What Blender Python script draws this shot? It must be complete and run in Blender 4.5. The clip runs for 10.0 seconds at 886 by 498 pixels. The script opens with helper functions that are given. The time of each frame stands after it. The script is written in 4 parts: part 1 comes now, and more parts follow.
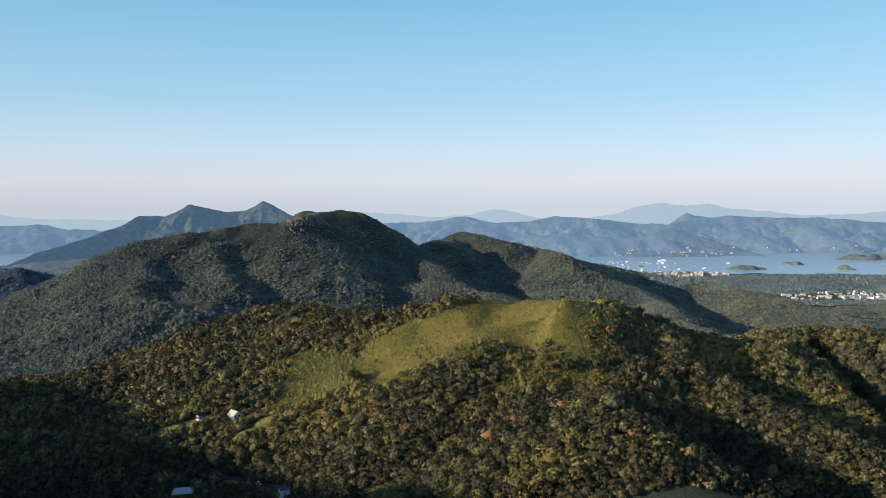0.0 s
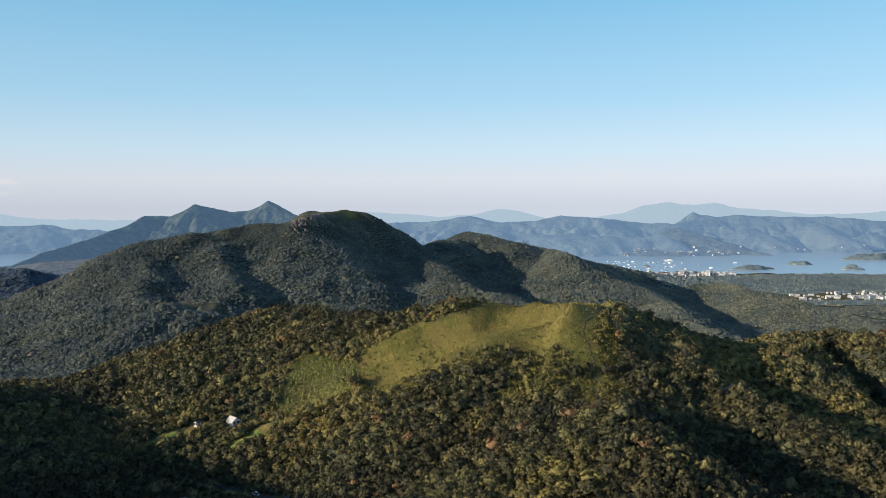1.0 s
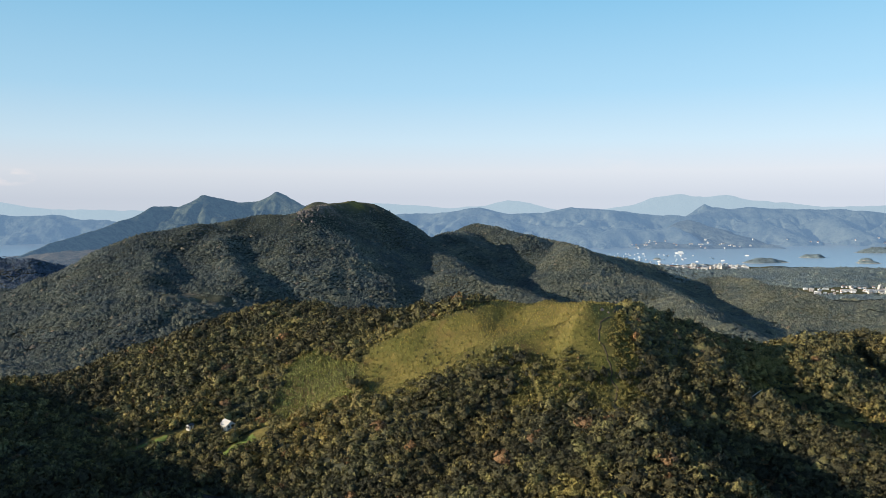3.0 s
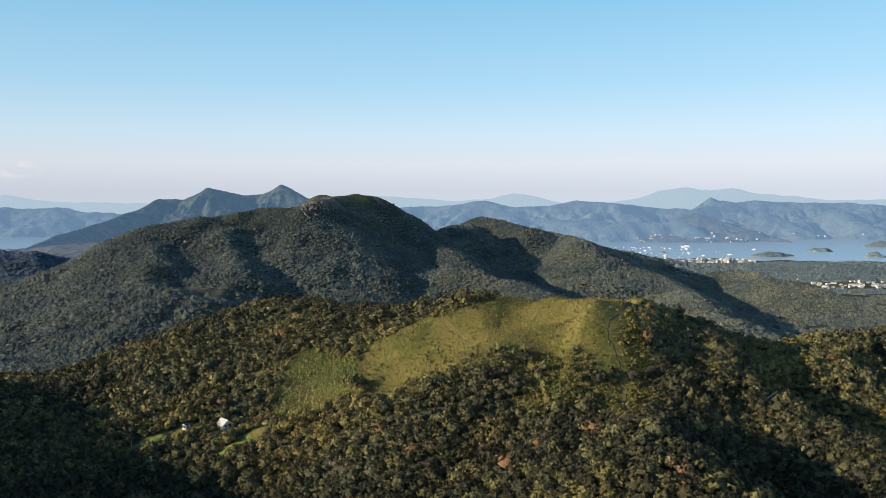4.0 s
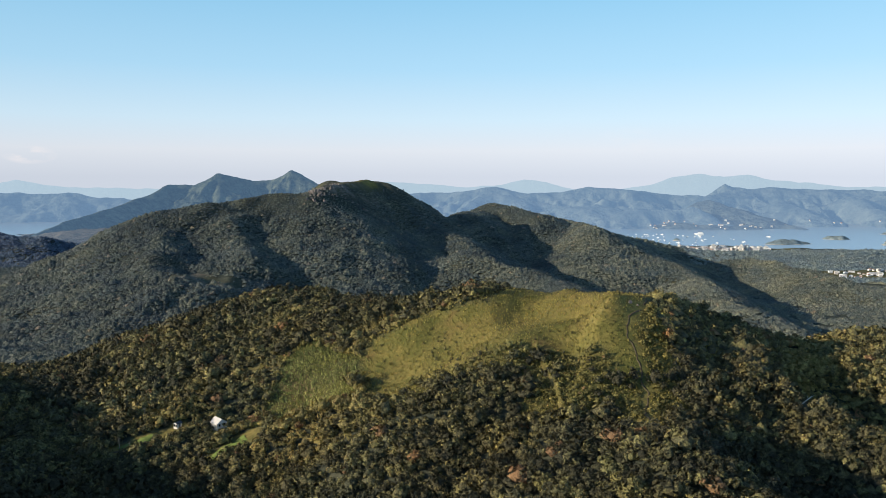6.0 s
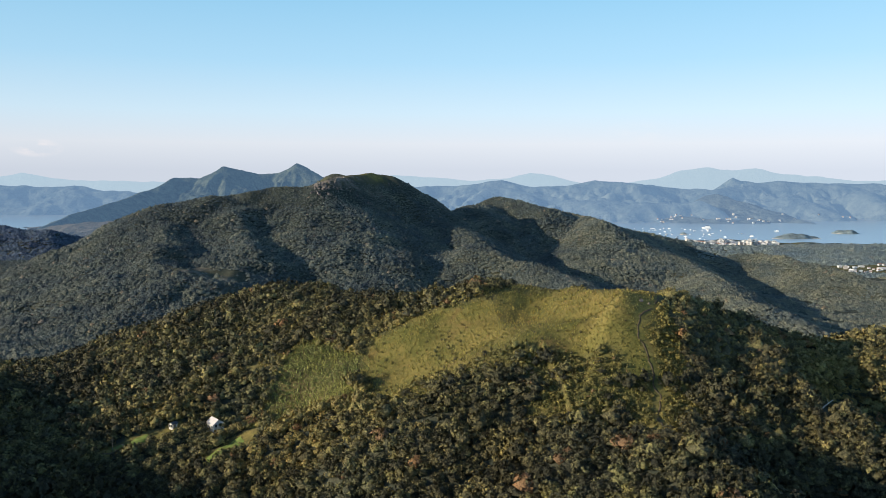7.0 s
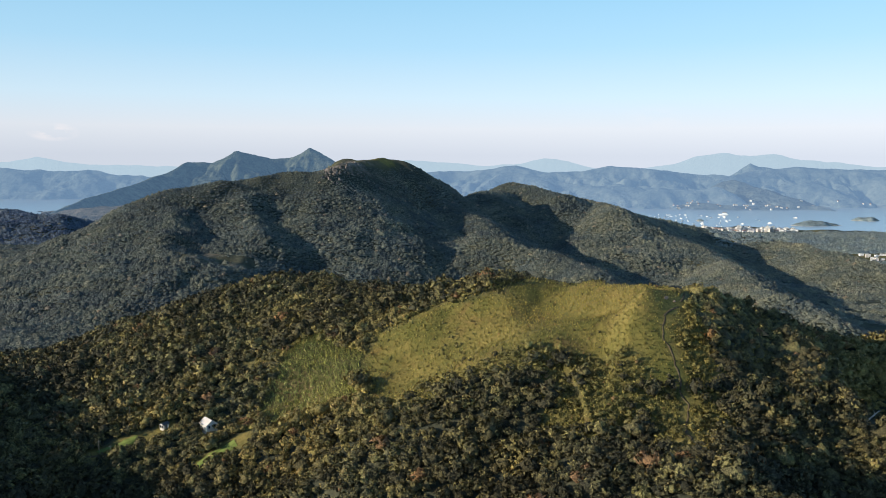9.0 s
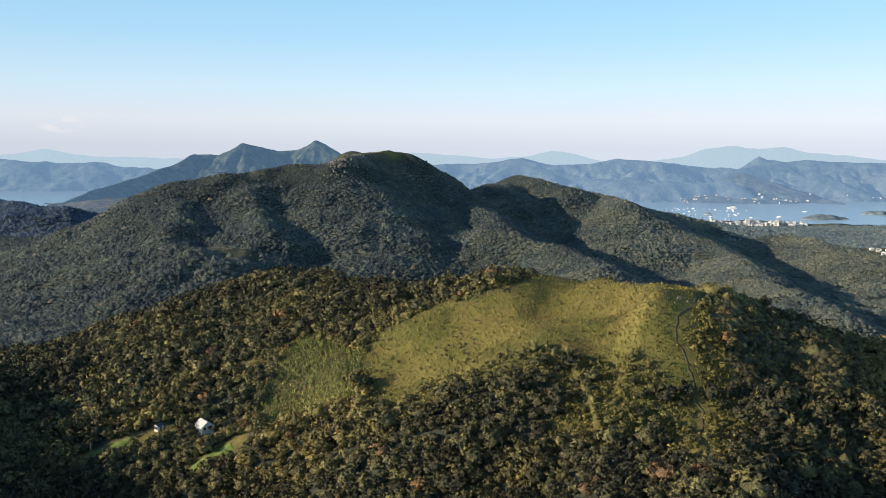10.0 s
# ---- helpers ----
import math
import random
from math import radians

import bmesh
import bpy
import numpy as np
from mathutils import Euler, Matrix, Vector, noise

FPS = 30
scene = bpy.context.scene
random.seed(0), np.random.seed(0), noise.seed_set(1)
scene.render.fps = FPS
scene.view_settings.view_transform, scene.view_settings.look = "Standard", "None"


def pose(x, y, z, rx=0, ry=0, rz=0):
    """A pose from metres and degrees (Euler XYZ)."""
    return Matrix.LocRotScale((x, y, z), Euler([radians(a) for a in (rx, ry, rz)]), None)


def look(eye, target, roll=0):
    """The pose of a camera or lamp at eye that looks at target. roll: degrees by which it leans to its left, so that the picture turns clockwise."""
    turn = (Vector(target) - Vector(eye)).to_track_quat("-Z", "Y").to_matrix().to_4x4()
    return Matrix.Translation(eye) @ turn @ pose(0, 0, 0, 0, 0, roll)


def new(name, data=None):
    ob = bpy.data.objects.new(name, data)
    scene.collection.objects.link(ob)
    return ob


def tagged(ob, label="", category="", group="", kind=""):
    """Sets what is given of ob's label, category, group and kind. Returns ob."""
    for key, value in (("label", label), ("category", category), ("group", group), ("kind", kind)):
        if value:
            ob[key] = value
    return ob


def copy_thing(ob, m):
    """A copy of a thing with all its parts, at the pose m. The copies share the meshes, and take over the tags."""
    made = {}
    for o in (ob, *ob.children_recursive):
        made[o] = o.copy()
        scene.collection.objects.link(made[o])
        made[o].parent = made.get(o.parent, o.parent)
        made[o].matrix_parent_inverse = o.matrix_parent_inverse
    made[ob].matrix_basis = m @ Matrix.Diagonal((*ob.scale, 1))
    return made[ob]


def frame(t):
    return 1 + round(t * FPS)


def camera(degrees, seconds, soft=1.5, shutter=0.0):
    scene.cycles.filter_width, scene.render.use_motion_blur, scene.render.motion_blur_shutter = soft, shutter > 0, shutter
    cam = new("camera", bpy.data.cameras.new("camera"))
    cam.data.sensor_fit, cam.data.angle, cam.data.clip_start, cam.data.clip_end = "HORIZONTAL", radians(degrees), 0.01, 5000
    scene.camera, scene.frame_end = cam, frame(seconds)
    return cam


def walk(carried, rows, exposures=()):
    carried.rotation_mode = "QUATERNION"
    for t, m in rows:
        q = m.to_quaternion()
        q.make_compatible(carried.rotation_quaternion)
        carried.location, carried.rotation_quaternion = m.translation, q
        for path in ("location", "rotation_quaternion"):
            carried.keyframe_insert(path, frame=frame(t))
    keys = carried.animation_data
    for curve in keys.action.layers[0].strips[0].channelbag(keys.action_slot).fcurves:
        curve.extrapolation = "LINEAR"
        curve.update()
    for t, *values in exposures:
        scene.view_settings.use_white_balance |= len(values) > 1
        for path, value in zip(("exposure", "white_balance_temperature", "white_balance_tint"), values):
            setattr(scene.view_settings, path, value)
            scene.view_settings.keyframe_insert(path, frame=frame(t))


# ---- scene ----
cam = camera(62.15, 10.0, soft=0.5)
# seconds, place (x, y, z), then yaw, pitch and roll in degrees
PATH = [
    (0, 0.00, 0.00, 268.00, -0.000, -3.272, -0.217),
    (0.5, 0.36, 5.67, 268.41, 0.219, -3.298, -0.257),
    (1, 0.72, 11.42, 268.73, 0.416, -3.309, -0.289),
    (1.5, 1.06, 17.25, 268.98, 0.559, -3.316, -0.252),
    (2, 1.40, 23.13, 269.15, 0.723, -3.426, -0.206),
    (2.5, 1.73, 29.07, 269.27, 0.929, -3.705, -0.151),
    (4, 2.68, 47.16, 269.32, 1.511, -4.532, -0.064),
    (4.5, 2.98, 53.25, 269.27, 1.735, -4.823, 0.002),
    (5, 3.28, 59.36, 269.20, 1.973, -5.103, -0.005),
    (5.5, 3.57, 65.48, 269.12, 2.161, -5.363, 0.011),
    (7, 4.39, 83.83, 268.88, 2.823, -6.123, 0.097),
    (7.5, 4.65, 89.92, 268.83, 3.064, -6.403, 0.137),
    (8, 4.91, 95.98, 268.81, 3.348, -6.700, 0.188),
    (8.5, 5.16, 102.00, 268.83, 3.603, -7.003, 0.182),
    (9, 5.41, 107.99, 268.89, 3.868, -7.278, 0.220),
    (9.5, 5.65, 113.92, 269.00, 4.118, -7.568, 0.292),
    (10, 5.88, 119.80, 269.18, 4.371, -7.859, 0.305),
]


def heading(x, y, z, yaw, pitch, roll):
    """The pose of a camera that looks along +y, turned left by yaw, up by pitch, and rolled."""
    turn = Euler((radians(90 + pitch), 0, radians(yaw))).to_matrix().to_4x4()
    return Matrix.Translation((x, y, z)) @ turn @ pose(0, 0, 0, 0, 0, roll)


walk(cam, [(t, heading(x, y, z, a, b, c)) for t, x, y, z, a, b, c in PATH],
     exposures=[(0.0, -0.04), (5.0, 0.05), (10.0, 0.14)])

# ---- light ----
SUN_TURN = 104.5     # degrees to the left of the line of flight
SUN_HEIGHT = 16.3
world = bpy.data.worlds.new("sky")
scene.world = world
world.use_nodes = True
wn, wl = world.node_tree.nodes, world.node_tree.links
sky = wn.new("ShaderNodeTexSky")
sky.sky_type, sky.sun_disc = "NISHITA", False
sky.sun_elevation = radians(SUN_HEIGHT)
sky.sun_rotation = radians(-SUN_TURN)
sky.altitude, sky.air_density, sky.dust_density, sky.ozone_density = 300, 1.0, 0.3, 3.0
# evening haze lies over the lowest sky, all round
where = wn.new("ShaderNodeTexCoord")
part_xyz = wn.new("ShaderNodeSeparateXYZ")
wl.new(where.outputs["Generated"], part_xyz.inputs[0])
haze = wn.new("ShaderNodeValToRGB")
for k, (at, col) in enumerate([(0.0, (0.60, 0.65, 0.74)), (0.035, (0.71, 0.755, 0.82)), (0.075, (0.60, 0.775, 0.90)), (0.14, (0.41, 0.68, 0.89)),
                               (0.27, (0.222, 0.527, 0.79)), (0.6, (0.07, 0.225, 0.48))]):
    if k > 1:
        haze.color_ramp.elements.new(at)
    haze.color_ramp.elements[k].position, haze.color_ramp.elements[k].color = at, (*col, 1)
wl.new(part_xyz.outputs["Z"], haze.inputs["Fac"])
clear = wn.new("ShaderNodeMapRange")
clear.inputs["From Min"].default_value, clear.inputs["From Max"].default_value = 0.30, 0.65
wl.new(part_xyz.outputs["Z"], clear.inputs["Value"])
dim = wn.new("ShaderNodeVectorMath")
dim.operation = "SCALE"
dim.inputs["Scale"].default_value = 0.12
wl.new(sky.outputs["Color"], dim.inputs[0])
both = wn.new("ShaderNodeMix")
both.data_type = "RGBA"
wl.new(clear.outputs["Result"], both.inputs["Factor"])
across = wn.new("ShaderNodeMapRange")
across.inputs["From Min"].default_value, across.inputs["From Max"].default_value = -0.6, 0.6
across.inputs["To Min"].default_value, across.inputs["To Max"].default_value = 0.95, 1.11
wl.new(part_xyz.outputs["X"], across.inputs["Value"])
lift = wn.new("ShaderNodeVectorMath")
lift.operation = "SCALE"
wl.new(haze.outputs["Color"], lift.inputs[0])
wl.new(across.outputs["Result"], lift.inputs["Scale"])
wl.new(lift.outputs["Vector"], both.inputs["A"])
wl.new(dim.outputs["Vector"], both.inputs["B"])
puff = wn.new("ShaderNodeTexNoise")
puff.inputs["Scale"].default_value, puff.inputs["Detail"].default_value = 30.0, 6.0
stretch = wn.new("ShaderNodeVectorMath")
stretch.operation = "MULTIPLY"
stretch.inputs[1].default_value = (1.0, 1.0, 2.6)
wl.new(where.outputs["Generated"], stretch.inputs[0])
wl.new(stretch.outputs["Vector"], puff.inputs["Vector"])
thick = wn.new("ShaderNodeMapRange")
thick.inputs["From Min"].default_value, thick.inputs["From Max"].default_value = 0.40, 0.58
wl.new(puff.outputs["Fac"], thick.inputs["Value"])
cloud = both
for at, reach, share in (((-0.523, 0.852, 0.0255), 0.030, 0.9), ((0.207, 0.977, 0.048), 0.05, 0.10)):
    away = wn.new("ShaderNodeVectorMath")
    away.operation = "DISTANCE"
    away.inputs[1].default_value = (at[0], at[1], at[2] * 2.6)
    wl.new(stretch.outputs["Vector"], away.inputs[0])
    fade = wn.new("ShaderNodeMapRange")
    fade.inputs["From Min"].default_value, fade.inputs["From Max"].default_value = reach, reach * 0.2
    fade.inputs["To Max"].default_value = share
    wl.new(away.outputs["Value"], fade.inputs["Value"])
    amount = wn.new("ShaderNodeMath")
    amount.operation = "MULTIPLY"
    wl.new(fade.outputs["Result"], amount.inputs[0])
    wl.new(thick.outputs["Result"], amount.inputs[1])
    over = wn.new("ShaderNodeMix")
    over.data_type = "RGBA"
    wl.new(amount.outputs["Value"], over.inputs["Factor"])
    wl.new(cloud.outputs["Result"], over.inputs["A"])
    over.inputs["B"].default_value = (0.92, 0.84, 0.83, 1)
    cloud = over
wl.new(cloud.outputs["Result"], wn["Background"].inputs["Color"])
wn["Background"].inputs["Strength"].default_value = 1.0

sun = new("sun", bpy.data.lights.new("sun", "SUN"))
sun.data.energy, sun.data.angle, sun.data.color = 5.0, radians(0.6), (1.0, 0.87, 0.67)
SUN_WAY = Vector((-math.sin(radians(SUN_TURN)) * math.cos(radians(SUN_HEIGHT)),
                  math.cos(radians(SUN_TURN)) * math.cos(radians(SUN_HEIGHT)), math.sin(radians(SUN_HEIGHT))))
sun.matrix_world = look(SUN_WAY * 400, (0, 0, 0))

# ---- the lie of the land: ridge lines (x, y, z) ----
SUMMIT_RIDGE = [(92, 409, 211), (74, 424, 213), (50, 452, 214)]
GRASS_RIDGE = [(53, 453, 211), (11, 497, 204), (-45, 505, 194), (-105, 550, 191), (-133, 560, 189), (-167, 590, 171), (-216, 591, 150), (-275, 606, 131), (-322, 611, 115), (-378, 609, 100), (-439, 599, 90)]
PATH_SPUR = [(81, 404, 212), (87, 366, 195), (78, 339, 186), (65, 336, 185), (76, 284, 188), (74, 258, 182), (82, 253, 182), (79, 232, 168)]
LOG_SPUR = [(77, 403, 216), (120, 417, 203), (123, 369, 198), (134, 331, 186), (166, 287, 172), (188, 260, 168)]
MIDDLE_SPUR = [(23, 459, 214), (31, 399, 201), (42, 342, 182), (45, 305, 176), (30, 231, 163)]
EAST_HILL = [(165, 389, 185), (199, 436, 189), (228, 435, 192), (293, 409, 187), (286, 417, 196)]
WEST_RIDGE = [(-908, 1247, 46), (-793, 1352, 92), (-773, 1405, 118), (-659, 1450, 155), (-628, 1550, 201), (-519, 1647, 216), (-477, 1631, 223), (-436, 1657, 231), (-328, 1649, 235)]
PEAK_RIDGE = [(-357, 1737, 235), (-313, 1679, 251), (-289, 1748, 254), (-244, 1832, 264), (-205, 1846, 256), (-185, 1791, 224), (-138, 1900, 208), (-97, 2000, 155)]
EAST_RIDGE = [(-26, 1958, 179), (15, 2097, 175), (59, 2150, 195), (176, 1986, 171), (226, 2197, 151), (302, 1829, 149), (403, 2035, 110)]
FAR_EAST_RIDGE = [(460, 2038, 105), (549, 2060, 80), (685, 1962, 68), (775, 1697, 57), (854, 1574, 34), (860, 1445, 17), (940, 1217, -2)]
EAST_SPUR = [(423, 2037, 107), (431, 1857, 75), (453, 1536, 64), (463, 1274, 56), (508, 1191, 32)]
SADDLE_SPUR = [(-200, 1751, 197), (-66, 1736, 140), (3, 1541, 129), (80, 1447, 100), (164, 1288, 84)]
CRAG_SPUR = [(-327, 1760, 261), (-348, 1602, 196), (-347, 1478, 146), (-369, 1348, 83)]
FACE_SPUR = [(-264, 1833, 246), (-220, 1650, 159), (-222, 1439, 91)]
SHELF_SPUR = [(-553, 1571, 216), (-569, 1470, 169), (-542, 1272, 127), (-452, 1206, 111)]
MID_SPUR = [(-370, 1641, 216), (-475, 1508, 188), (-417, 1351, 142), (-389, 1363, 92)]
WEST_SPUR = [(-628, 1547, 161), (-640, 1373, 120), (-626, 1209, 73), (-582, 1052, 46)]
WEST_HILL = [(-1781, 2350, 114), (-1464, 2300, 89), (-1388, 2300, 80), (-1327, 2300, 76), (-1278, 2300, 60), (-1242, 2300, 40), (-1150, 2300, 12)]
LOW_HILLS = [(845, 2350, 23), (1141, 2400, 28), (1337, 2420, 29), (1604, 2400, 24)]
TWIN_PEAKS = [(-1944, 3300, 13), (-1948, 3700, 72), (-1885, 4200, 151), (-1803, 4500, 222), (-1691, 4550, 214), (-1548, 4600, 290), (-1370, 4650, 247), (-1240, 4700, 250), (-1131, 4700, 311), (-1013, 4650, 231), (-791, 4600, 171)]
FAR_SHORE_RANGE = [(-514, 4650, 151), (-335, 4650, 165), (-85, 4650, 178), (137, 4650, 209), (305, 4600, 170), (522, 4650, 172), (729, 4600, 208), (976, 4600, 185), (1224, 4600, 160), (1401, 4600, 152), (1590, 4800, 183), (1866, 4800, 204), (2272, 4800, 188), (2431, 4750, 192), (2893, 4800, 153), (3564, 4800, 168)]
FAR_SHORE_FRONT = [(249, 4250, 80), (483, 4300, 110), (657, 4250, 88), (828, 4200, 67), (930, 4150, 43)]
FAR_CONE = [(1471, 4890, 149), (1553, 4890, 189), (1624, 4890, 225), (1668, 4890, 200), (1733, 4890, 200), (1812, 4890, 178)]
FAR_SHORE_SPURS = [[(764, 4100, 45), (874, 4180, 97), (1048, 4180, 85), (1187, 4160, 105), (1235, 4100, 61), (1259, 4050, 31)],
                   [(93, 4420, 172), (239, 4350, 155), (479, 4300, 108), (656, 4200, 80), (724, 4120, 50)],
                   [(1833, 4500, 132), (1882, 4380, 91), (1920, 4250, 58), (1967, 4150, 33)],
                   [(2251, 4550, 158), (2275, 4400, 97), (2316, 4250, 53)]]
HEADLAND = [(962, 4150, 30), (1132, 4250, 73), (1358, 4350, 138), (1442, 4250, 101), (1529, 4130, 61), (1598, 4020, 23), (1707, 3950, 11)]
HEADLAND_WEST = [(943, 4000, 2), (1071, 4020, 28), (1238, 3960, 22), (1411, 3930, 14), (1494, 3870, -1)]
FORELAND = [[(-2030, 3560, 3), (-1900, 3400, 14), (-1700, 3200, 26), (-1540, 3000, 20), (-1440, 2860, 10)], [(-1700, 3200, 26), (-1450, 3250, 60), (-1200, 3300, 80)]]
WEST_FAR_RANGE = [(-3864, 4640, 171), (-3329, 4640, 190), (-2795, 4640, 160), (-2581, 4640, 166), (-2368, 4640, 133), (-2190, 4640, 129), (-1941, 4640, 92)]
PALE_RANGES = [
    [(-4095, 4920, 214), (-3529, 4920, 201), (-3264, 4920, 215), (-3058, 4920, 248), (-2886, 4920, 213), (-2735, 4920, 194), (-2471, 4920, 197), (-2055, 4920, 184), (-1716, 4920, 167), (-1338, 4920, 147)],
    [(-694, 4920, 235), (-543, 4920, 235), (-241, 4920, 218), (-52, 4920, 199), (175, 4920, 217), (326, 4920, 254), (477, 4920, 231), (666, 4920, 189), (817, 4920, 169)],
    [(817, 4920, 169), (968, 4920, 195), (1157, 4920, 221), (1308, 4920, 265), (1458, 4920, 291), (1610, 4920, 268), (1760, 4920, 283), (1950, 4920, 248), (2215, 4920, 228), (2404, 4920, 205), (2706, 4920, 207), (2963, 4920, 229), (3461, 4920, 235), (4029, 4920, 202)],
]
SHADE_HILL = [(-357, -148, 349), (-403, 69, 316), (-444, 149, 299), (-458, 163, 280), (-458, 283, 246), (-536, 394, 246), (-530, 462, 196), (-575, 545, 136)]
# hollows in the near hill, two rows each: one end and the depth, the other end and the reach
CUTS = [(25, 438, 10), (-24, 411, 30), (-66, 323, 12), (-75, 354, 30), (-111, 419, 12), (-89, 421, 17), (107, 294, 19), (152, 217, 20), (146, 371, 21), (188, 324, 20), (222, 435, 16), (222, 336, 8)]
SPINE = [(66, 399, 219), (57, 403, 208), (6, 401, 197), (0, 383, 186)]


def hash2(i, j, seed):
    n = (i.astype(np.int64) * 374761393 + j.astype(np.int64) * 668265263 + seed * 974634777) & 0xFFFFFFFF
    n = ((n ^ (n >> 13)) * 1274126177) & 0xFFFFFFFF
    n = ((n ^ (n >> 16)) * 2246822519) & 0xFFFFFFFF
    return ((n ^ (n >> 15)) & 0xFFFFFF) / float(0xFFFFFF)


def value_noise(x, y, seed=0):
    """Smooth noise in -1..1 on a unit lattice."""
    i, j = np.floor(x), np.floor(y)
    u, v = x - i, y - j
    u, v = u * u * u * (u * (u * 6 - 15) + 10), v * v * v * (v * (v * 6 - 15) + 10)
    a, b = hash2(i, j, seed), hash2(i + 1, j, seed)
    c, d = hash2(i, j + 1, seed), hash2(i + 1, j + 1, seed)
    return 2 * ((a * (1 - u) + b * u) * (1 - v) + (c * (1 - u) + d * u) * v) - 1


def fbm(x, y, size, octaves=4, seed=0, fall=0.5):
    out, amp = np.zeros_like(x), 1.0
    for k in range(octaves):
        out += amp * value_noise(x / size * 2 ** k + 17.3 * k, y / size * 2 ** k - 9.1 * k, seed + k)
        amp *= fall
    return out


def gullies(x, y, size, seed):
    """Branching ribs: 1 on a rib, 0 in a gully."""
    wx = x + 0.35 * size * fbm(x, y, size * 1.3, 2, seed + 50)
    wy = y + 0.35 * size * fbm(x, y, size * 1.3, 2, seed + 60)
    a = np.abs(value_noise(wx / size, wy / size, seed))
    b = np.abs(value_noise(wx / size * 2.1 + 5, wy / size * 2.1, seed + 1))
    return np.clip(1.3 * a + 0.5 * b, 0, 1)


def cells(x, y, size, seed):
    """Rounded crowns: 1 at the middle of a cell, falling to 0 at its edge."""
    i, j = np.floor(x / size), np.floor(y / size)
    best = np.full(x.shape, 9.0)
    for di in (-1, 0, 1):
        for dj in (-1, 0, 1):
            px = (i + di + hash2(i + di, j + dj, seed)) * size
            py = (j + dj + hash2(i + di, j + dj, seed + 1)) * size
            best = np.minimum(best, ((x - px) ** 2 + (y - py) ** 2) / (size * size))
    return np.clip(1 - best / 0.7, 0, 1)


def step(a, b, x):
    s = np.clip((x - a) / (b - a), 0, 1)
    return s * s * (3 - 2 * s)


def smax(a, b, k):
    h = np.maximum(k - np.abs(a - b), 0) / k
    return np.maximum(a, b) + h * h * k / 4


def ridge(x, y, line, slope, width, left=None):
    """Height of a ridge over the plan: the crest line, less a slope on each side (left: another slope on the left of the line)."""
    out = np.full(x.shape, -500.0)
    for (ax, ay, az), (bx, by, bz) in zip(line, line[1:]):
        dx, dy = bx - ax, by - ay
        length = dx * dx + dy * dy
        t = np.clip(((x - ax) * dx + (y - ay) * dy) / length, 0, 1)
        ex, ey = x - ax - t * dx, y - ay - t * dy
        k = slope if left is None else np.where(dx * ey - dy * ex > 0, left, slope)
        d = np.sqrt(ex * ex + ey * ey + width * width) - width
        out = np.maximum(out, az + t * (bz - az) - k * d)
    return out


def capsule(x, y, x0, y0, x1, y1, r):
    """1 within r of the line from (x0, y0) to (x1, y1), falling off over the last third."""
    dx, dy = x1 - x0, y1 - y0
    t = np.clip(((x - x0) * dx + (y - y0) * dy) / (dx * dx + dy * dy + 1e-9), 0, 1)
    d = np.hypot(x - x0 - t * dx, y - y0 - t * dy)
    return step(1.1, 0.75, d / r)


def hollow(x, y, x0, y0, x1, y1, r):
    """1 along the line from (x0, y0) to (x1, y1), falling off softly over r."""
    dx, dy = x1 - x0, y1 - y0
    t = np.clip(((x - x0) * dx + (y - y0) * dy) / (dx * dx + dy * dy + 1e-9), 0, 1)
    return np.exp(-((x - x0 - t * dx) ** 2 + (y - y0 - t * dy) ** 2) / (r * r))


def hill_near(x, y):
    wx = x + 5 * fbm(x, y, 70, 3, 3)
    wy = y + 5 * fbm(x, y, 70, 3, 4)
    h = smax(ridge(wx, wy, GRASS_RIDGE, 0.37, 12), ridge(wx, wy, SUMMIT_RIDGE, 0.72, 14), 6)
    for line, slope, width, left in ((PATH_SPUR, 0.38, 7, 0.36), (LOG_SPUR, 0.60, 6, 0.72), (SPINE, 0.55, 3, 0.62), (MIDDLE_SPUR, 0.50, 14, 0.36),
                                     (EAST_HILL, 0.42, 10, 0.42), (SHADE_HILL, 0.80, 15, 0.80)):
        h = smax(h, ridge(wx, wy, line, slope, width, left), 4)
    for x0, y0, depth, x1, y1, r in ((*p, *q) for p, q in zip(CUTS[::2], CUTS[1::2])):
        h = h - depth * hollow(x, y, x0, y0, x1, y1, max(r, 4))
    return h


def hill_main(x, y):
    wx = x + 16 * fbm(x, y, 200, 3, 8)
    wy = y + 16 * fbm(x, y, 200, 3, 9)
    h = ridge(wx, wy, PEAK_RIDGE, 0.74, 12)
    for line, slope, width in ((WEST_RIDGE, 0.47, 14), (EAST_RIDGE, 0.42, 14), (FAR_EAST_RIDGE, 0.40, 14), (EAST_SPUR, 0.42, 14), (SADDLE_SPUR, 0.42, 14), (CRAG_SPUR, 0.50, 14), (MID_SPUR, 0.50, 10),
                               (FACE_SPUR, 0.50, 14), (SHELF_SPUR, 0.38, 22), (WEST_SPUR, 0.32, 26), (WEST_HILL, 0.4, 40)):
        h = smax(h, ridge(wx, wy, line, slope, width), 14)
    away = -ridge(wx, wy, [(a, b, 0) for a, b, c in WEST_RIDGE[:-1] + PEAK_RIDGE + EAST_RIDGE[1:]], 1.0, 1)
    return h, step(15, 120, away)


